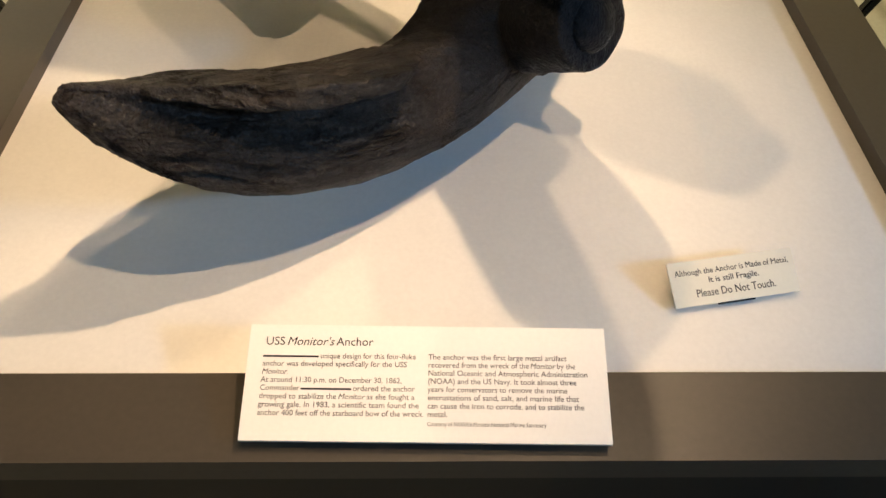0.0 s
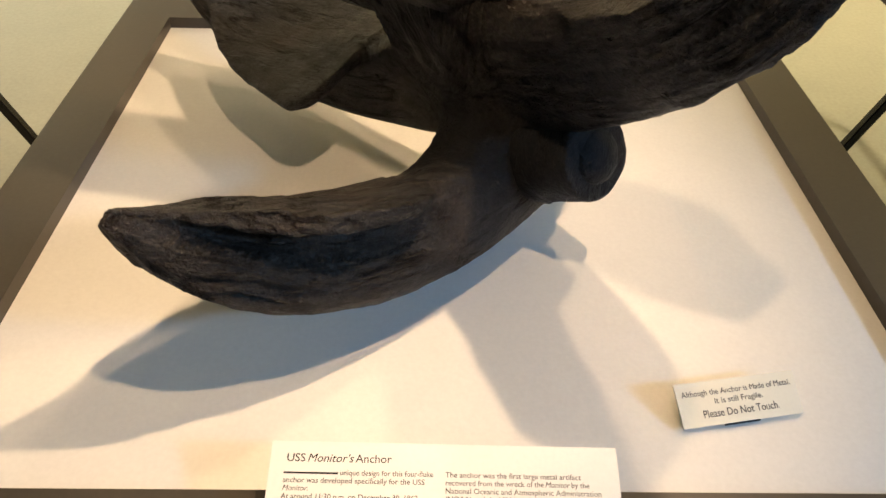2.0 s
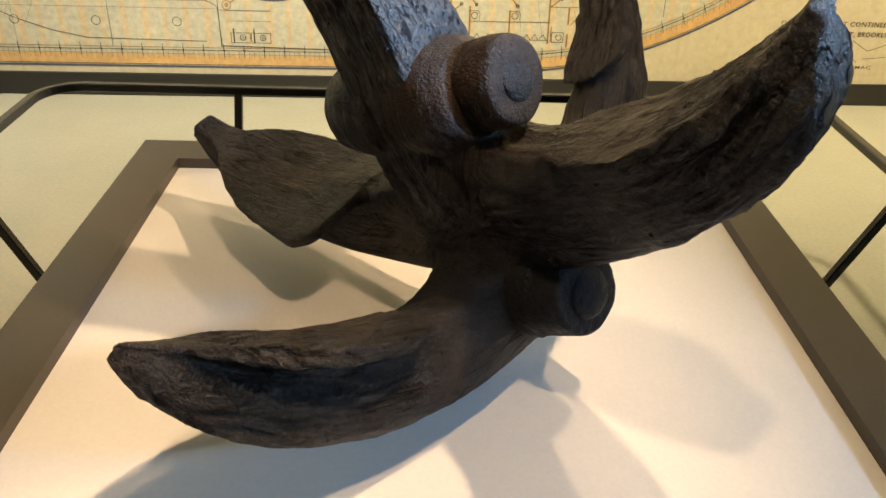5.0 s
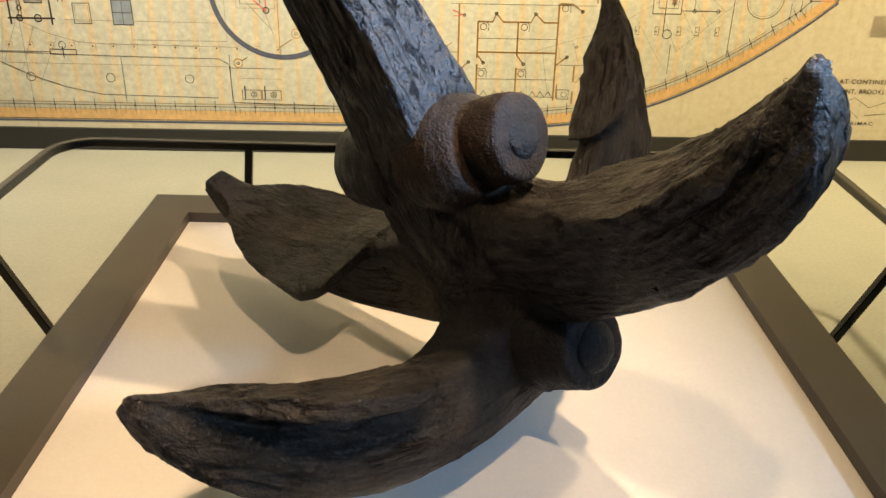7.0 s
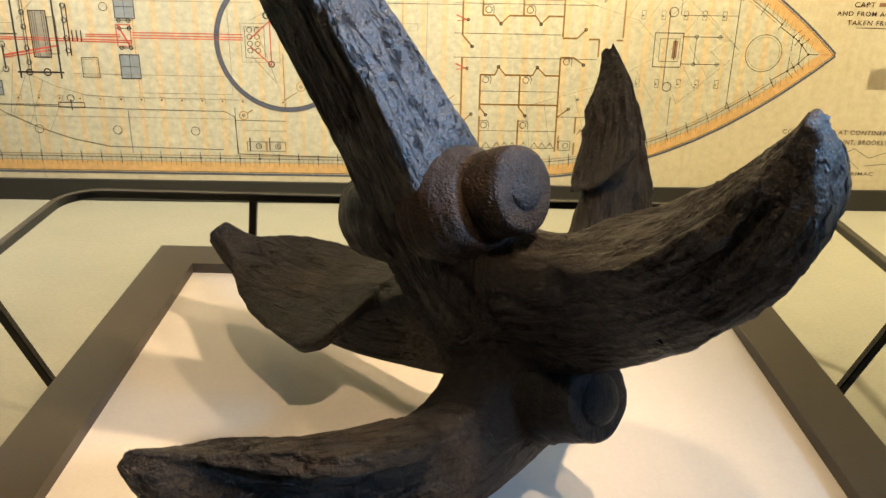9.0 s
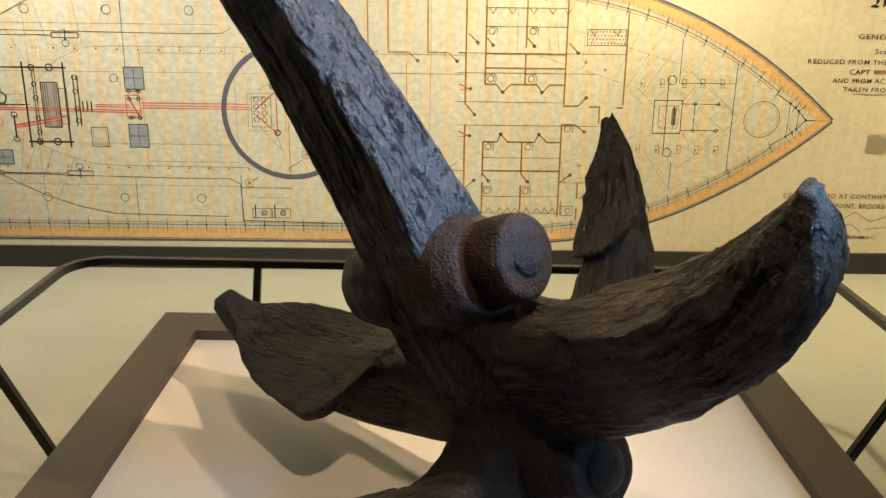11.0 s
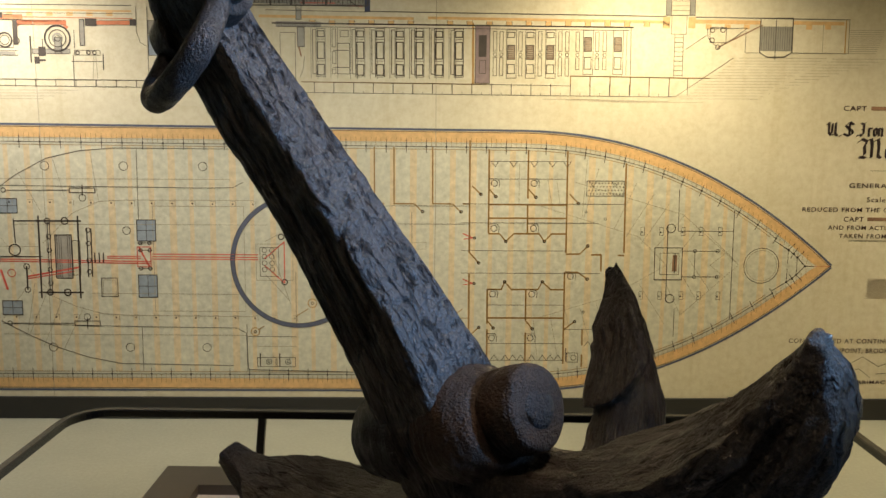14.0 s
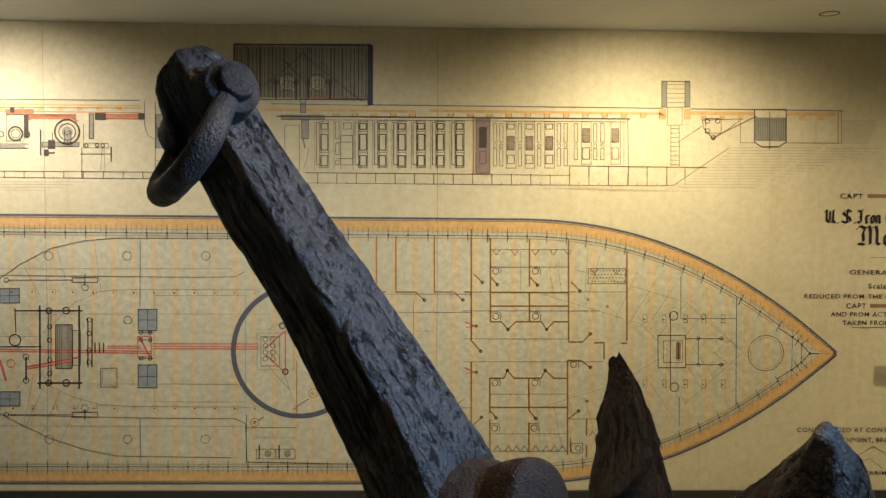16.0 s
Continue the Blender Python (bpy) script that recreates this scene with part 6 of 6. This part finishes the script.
draw("ink", 2, (1357, 2297), (1452, 2298))
draw("ink", 2, (1358, 2273), (1452, 2274))
draw("ink", 2, (1358, 2248), (1453, 2250))
draw("ink", 2, (1359, 2224), (1453, 2226))
draw("ink", 2, (1359, 2200), (1454, 2202))
fill("orange", (1314, 2191), (1352, 2134))
fill("orange", (1448, 2193), (1486, 2136))
draw("ink", 2.4, (1359, 2200), (1439, 2201), (1441, 2105), (1361, 2104), (1359, 2200))
draw("ink", 2.6, (1380, 2104), (1384, 1887))
draw("ink", 2.6, (1425, 2105), (1430, 1887))
draw("ink", 2.2, (1380, 2086), (1426, 2087))
draw("ink", 2.2, (1380, 2062), (1426, 2063))
draw("ink", 2.2, (1381, 2038), (1427, 2039))
draw("ink", 2.2, (1381, 2014), (1427, 2014))
draw("ink", 2.2, (1382, 1990), (1428, 1990))
draw("ink", 2.2, (1382, 1966), (1428, 1966))
draw("ink", 2.2, (1383, 1941), (1429, 1942))
draw("ink", 2.2, (1384, 1917), (1429, 1918))
draw("ink", 2.2, (1384, 1893), (1430, 1894))
draw("ink", 3, (1565, 2143), (1651, 2144), (1653, 2065), (1567, 2064), (1565, 2143))
ring("ink", 4, (1578, 2128), 12)
ring("ink", 4, (1633, 2129), 12)
ring("ink", 4, (1579, 2077), 12)
ring("ink", 4, (1611, 2041), 12)
draw("ink", 3, (1550, 2134), (1762, 2142), (1695, 2090), (1611, 2035), (1557, 2088), (1550, 2134))
draw("sepia", 6, (1611, 2041), (1841, 2158))
draw("ink", 2.6, (1421, 2014), (1557, 2107))
fill("slate2", (1832, 2152), (2007, 2027))
draw("ink", 5, (1831, 2188), (1835, 2019), (1876, 1995), (1968, 1996), (2008, 2021), (2003, 2191))
draw("ink", 4, (1831, 2194), (2003, 2197))
draw("ink", 4, (1914, 2183), (1919, 1981))
draw("ink", 1.8, (1841, 2152), (1844, 2025))
draw("ink", 1.8, (1853, 2152), (1857, 2025))
draw("ink", 1.8, (1866, 2153), (1869, 2026))
draw("ink", 1.8, (1878, 2153), (1881, 2026))
draw("ink", 1.8, (1890, 2153), (1894, 2026))
draw("ink", 1.8, (1903, 2153), (1906, 2026))
draw("ink", 1.8, (1915, 2153), (1918, 2026))
draw("ink", 1.8, (1927, 2153), (1930, 2026))
draw("ink", 1.8, (1939, 2154), (1943, 2027))
draw("ink", 1.8, (1952, 2154), (1955, 2027))
draw("ink", 1.8, (1964, 2154), (1967, 2027))
draw("ink", 1.8, (1976, 2154), (1980, 2027))
draw("ink", 1.8, (1989, 2154), (1992, 2027))
draw("ink", 1.8, (2001, 2154), (2004, 2027))
draw("ink", 2.6, (1756, 2127), (1758, 2015), (1835, 2016))
draw("ink", 2.6, (2008, 2018), (2310, 2019))
draw("ink", 2.6, (2305, 2191), (2310, 2019))
draw("thin", 2.4, (2167, 2168), (2171, 2020))
draw("ochre", 6, (2287, 2188), (2292, 2018))
draw("haze", 2.4, (2310, 2140), (2499, 2142))
draw("haze", 2.4, (2310, 2129), (2495, 2131))
draw("haze", 2.4, (2311, 2118), (2492, 2120))
draw("haze", 2.4, (2311, 2107), (2489, 2109))
draw("haze", 2.4, (2311, 2096), (2485, 2098))
draw("haze", 2.4, (2312, 2085), (2482, 2088))
draw("haze", 2.4, (2312, 2075), (2478, 2077))
draw("haze", 2.4, (2312, 2064), (2475, 2066))
draw("haze", 2.4, (2313, 2053), (2472, 2055))
draw("haze", 2.4, (2313, 2042), (2468, 2044))
draw("haze", 2.4, (2313, 2031), (2465, 2033))
draw("haze", 2.4, (2313, 2020), (2462, 2022))
draw("haze", 2, (1728, 1988), (2197, 1993))
draw("haze", 2, (2228, 1990), (2531, 1994))
draw("haze", 2, (1707, 1972), (2169, 1978))
draw("haze", 2, (2200, 1975), (2479, 1978))
draw("haze", 2, (1686, 1957), (2142, 1962))
draw("haze", 2, (2173, 1959), (2427, 1962))
draw("haze", 2, (1665, 1942), (2115, 1947))
draw("haze", 2, (2146, 1944), (2375, 1946))
draw("haze", 2, (1644, 1926), (2087, 1931))
draw("haze", 2, (2118, 1928), (2322, 1931))
draw("haze", 2, (1623, 1911), (2060, 1916))
draw("haze", 2, (2091, 1913), (2270, 1915))
draw("haze", 2, (1602, 1895), (2032, 1900))
draw("haze", 2, (2063, 1897), (2218, 1899))
draw("haze", 2, (1580, 1880), (2005, 1885))
draw("haze", 2, (2036, 1882), (2166, 1883))
draw("haze", 2, (1559, 1865), (1978, 1869))
draw("haze", 2, (2009, 1866), (2114, 1868))
draw("haze", 2, (1538, 1849), (1950, 1854))
draw("haze", 2, (1981, 1851), (2062, 1852))
draw("haze", 2, (1517, 1834), (1923, 1838))
draw("haze", 2, (1954, 1835), (2010, 1836))
draw("haze", 2, (1496, 1819), (1896, 1823))
draw("haze", 2, (1927, 1820), (1957, 1820))
draw("haze", 2, (1475, 1803), (1868, 1807))
draw("haze", 2, (1899, 1804), (1905, 1805))
draw("haze", 2, (1454, 1788), (1841, 1792))
draw("haze", 2, (1872, 1789), (1853, 1789))
draw("haze", 2, (1433, 1772), (1814, 1776))
draw("haze", 2, (1845, 1774), (1801, 1773))
draw("haze", 2, (694, 1759), (998, 1762))
draw("haze", 2, (816, 1756), (1182, 1759))
draw("haze", 2, (938, 1752), (1365, 1757))
draw("haze", 2, (1060, 1749), (1550, 1754))
draw("haze", 2, (-2225, 1765), (-1727, 1770))
draw("haze", 2, (-2225, 1750), (-1786, 1755))
draw("haze", 2, (-2226, 1735), (-1845, 1739))
draw("haze", 2, (-2226, 1721), (-1904, 1724))
# the title in blackletter, written with a broad pen
PEN = {
    "U": (((-0.12, 0.78), (0.06, 0.98), (0.12, 0.9)), ((0.1, 0.95), (0.1, 0.25), (0.3, 0.05), (0.62, 0.14)), ((0.66, 0.98), (0.66, 0.15), (0.86, 0.02)), ((0.38, 0.9), (0.38, 0.2))),
    "S": (((0.85, 0.82), (0.5, 1.0), (0.15, 0.76), (0.36, 0.56), (0.7, 0.42), (0.82, 0.2), (0.46, 0.0), (0.0, 0.16)), ((0.5, 0.92), (0.5, 0.06))),
    "I": (((-0.05, 0.92), (0.3, 0.84), (0.66, 1.0)), ((0.36, 0.86), (0.36, 0.2), (0.1, 0.0), (-0.1, 0.14)), ((0.36, 0.5), (0.12, 0.5))),
    "r": (((0.0, 0.55), (0.12, 0.62), (0.12, 0.06), (0.24, 0.0)), ((0.12, 0.5), (0.42, 0.62), (0.54, 0.54))),
    "o": (((0.12, 0.52), (0.12, 0.14), (0.34, 0.0), (0.54, 0.14), (0.54, 0.48), (0.34, 0.62), (0.12, 0.5)),),
    "n": (((0.0, 0.55), (0.12, 0.62), (0.12, 0.02)), ((0.12, 0.5), (0.42, 0.62), (0.54, 0.5), (0.54, 0.08), (0.68, 0.02))),
    "C": (((0.78, 0.84), (0.44, 1.0), (0.12, 0.72), (0.12, 0.26), (0.44, 0.0), (0.8, 0.18)), ((0.42, 0.9), (0.42, 0.1))),
    "M": (((-0.40, 0.80), (-0.16, 1.0), (0.16, 0.88)), ((0.16, 0.9), (0.02, 0.6), (0.08, 0.22), (-0.18, 0.0)), ((0.14, 0.9), (0.40, 1.0), (0.48, 0.7), (0.48, 0.05)), ((0.48, 0.84), (0.80, 1.0), (0.88, 0.7), (0.88, 0.12), (1.05, 0.02)), ((-0.25, 0.08), (0.14, 0.02))),
    ".": (((0.0, 0.06), (0.08, 0.0)),),
}


def pen(glyph, x, z, w, h, nib):
    nx, nz = nib / 2 * math.cos(radians(35)), nib / 2 * math.sin(radians(35))
    for stroke in PEN[glyph]:
        pts = [(x + w * p, z + h * q) for p, q in stroke]
        draw("title", nib * 0.22, *pts)
        for (x0, z0), (x1, z1) in zip(pts, pts[1:]):
            quad("title", ((x0 - nx, z0 - nz), (x1 - nx, z1 - nz), (x1 + nx, z1 + nz), (x0 + nx, z0 + nz)))


for glyph, x, w, h in (("U", 2234, 64, 72), (".", 2303, 30, 72), ("S", 2322, 62, 74), (".", 2396, 30, 72), ("I", 2416, 40, 76), ("r", 2455, 36, 72), ("o", 2482, 38, 72), ("n", 2510, 40, 72), ("C", 2564, 66, 76)):
    pen(glyph, x, 1588, w, h, 15)
pen("M", 2440, 1470, 92, 104, 20)
pen("o", 2556, 1470, 62, 104, 18)
letter("GENERAL PLAN", (2375, 1310), 36, 388)
letter("Scale", (2480, 1234), 38, 103)
letter("REDUCED FROM THE ORIGINAL", (2127, 1179), 34, 654)
letter("AND FROM ACTUAL", (2279, 1081), 34, 388)
letter("TAKEN FROM THE", (2343, 1035), 34, 358)
letter("CONSTRUCTED AT CONTINENTAL", (2109, 444), 36, 673)
letter("GREENPOINT, BROOKLYN", (2293, 388), 38, 454)
letter("MERRIMAC", (2462, 209), 29, 212)
letter("CAPT", (2309, 1722), 38, 126)
fill("sepia", (2462, 1746), (2640, 1726))
letter("CAPT", (2361, 1126), 38, 110)
fill("sepia", (2494, 1150), (2640, 1130))
draw("ink", 3, (2399, 1020), (2750, 1022))
draw("ink", 2, (2488, 1403), (2738, 1405))
draw("ink", 3, (2458, 319), (2536, 366), (2632, 310), (2741, 351))
draw("ink", 2.6, (2444, 278), (2522, 297), (2587, 247))
draw("ink", 3, (2618, 266), (2744, 278))
for k in range(22):
    draw("haze", 2.4, (2522 + 5 * (k % 3), 809 - 5.2 * k), (2640, 808 - 5.2 * k))

for key, (colour, layer, name) in INKS.items():
    me = bpy.data.meshes.new(name)
    me.from_pydata(STROKES[key][0], [], STROKES[key][1])
    me.materials.append(plain(name, colour, 0.75, 30, 0.0001, 0.14))
    ob = new(name, me)
    ob.parent = mural
    tagged(ob, kind="stuff")
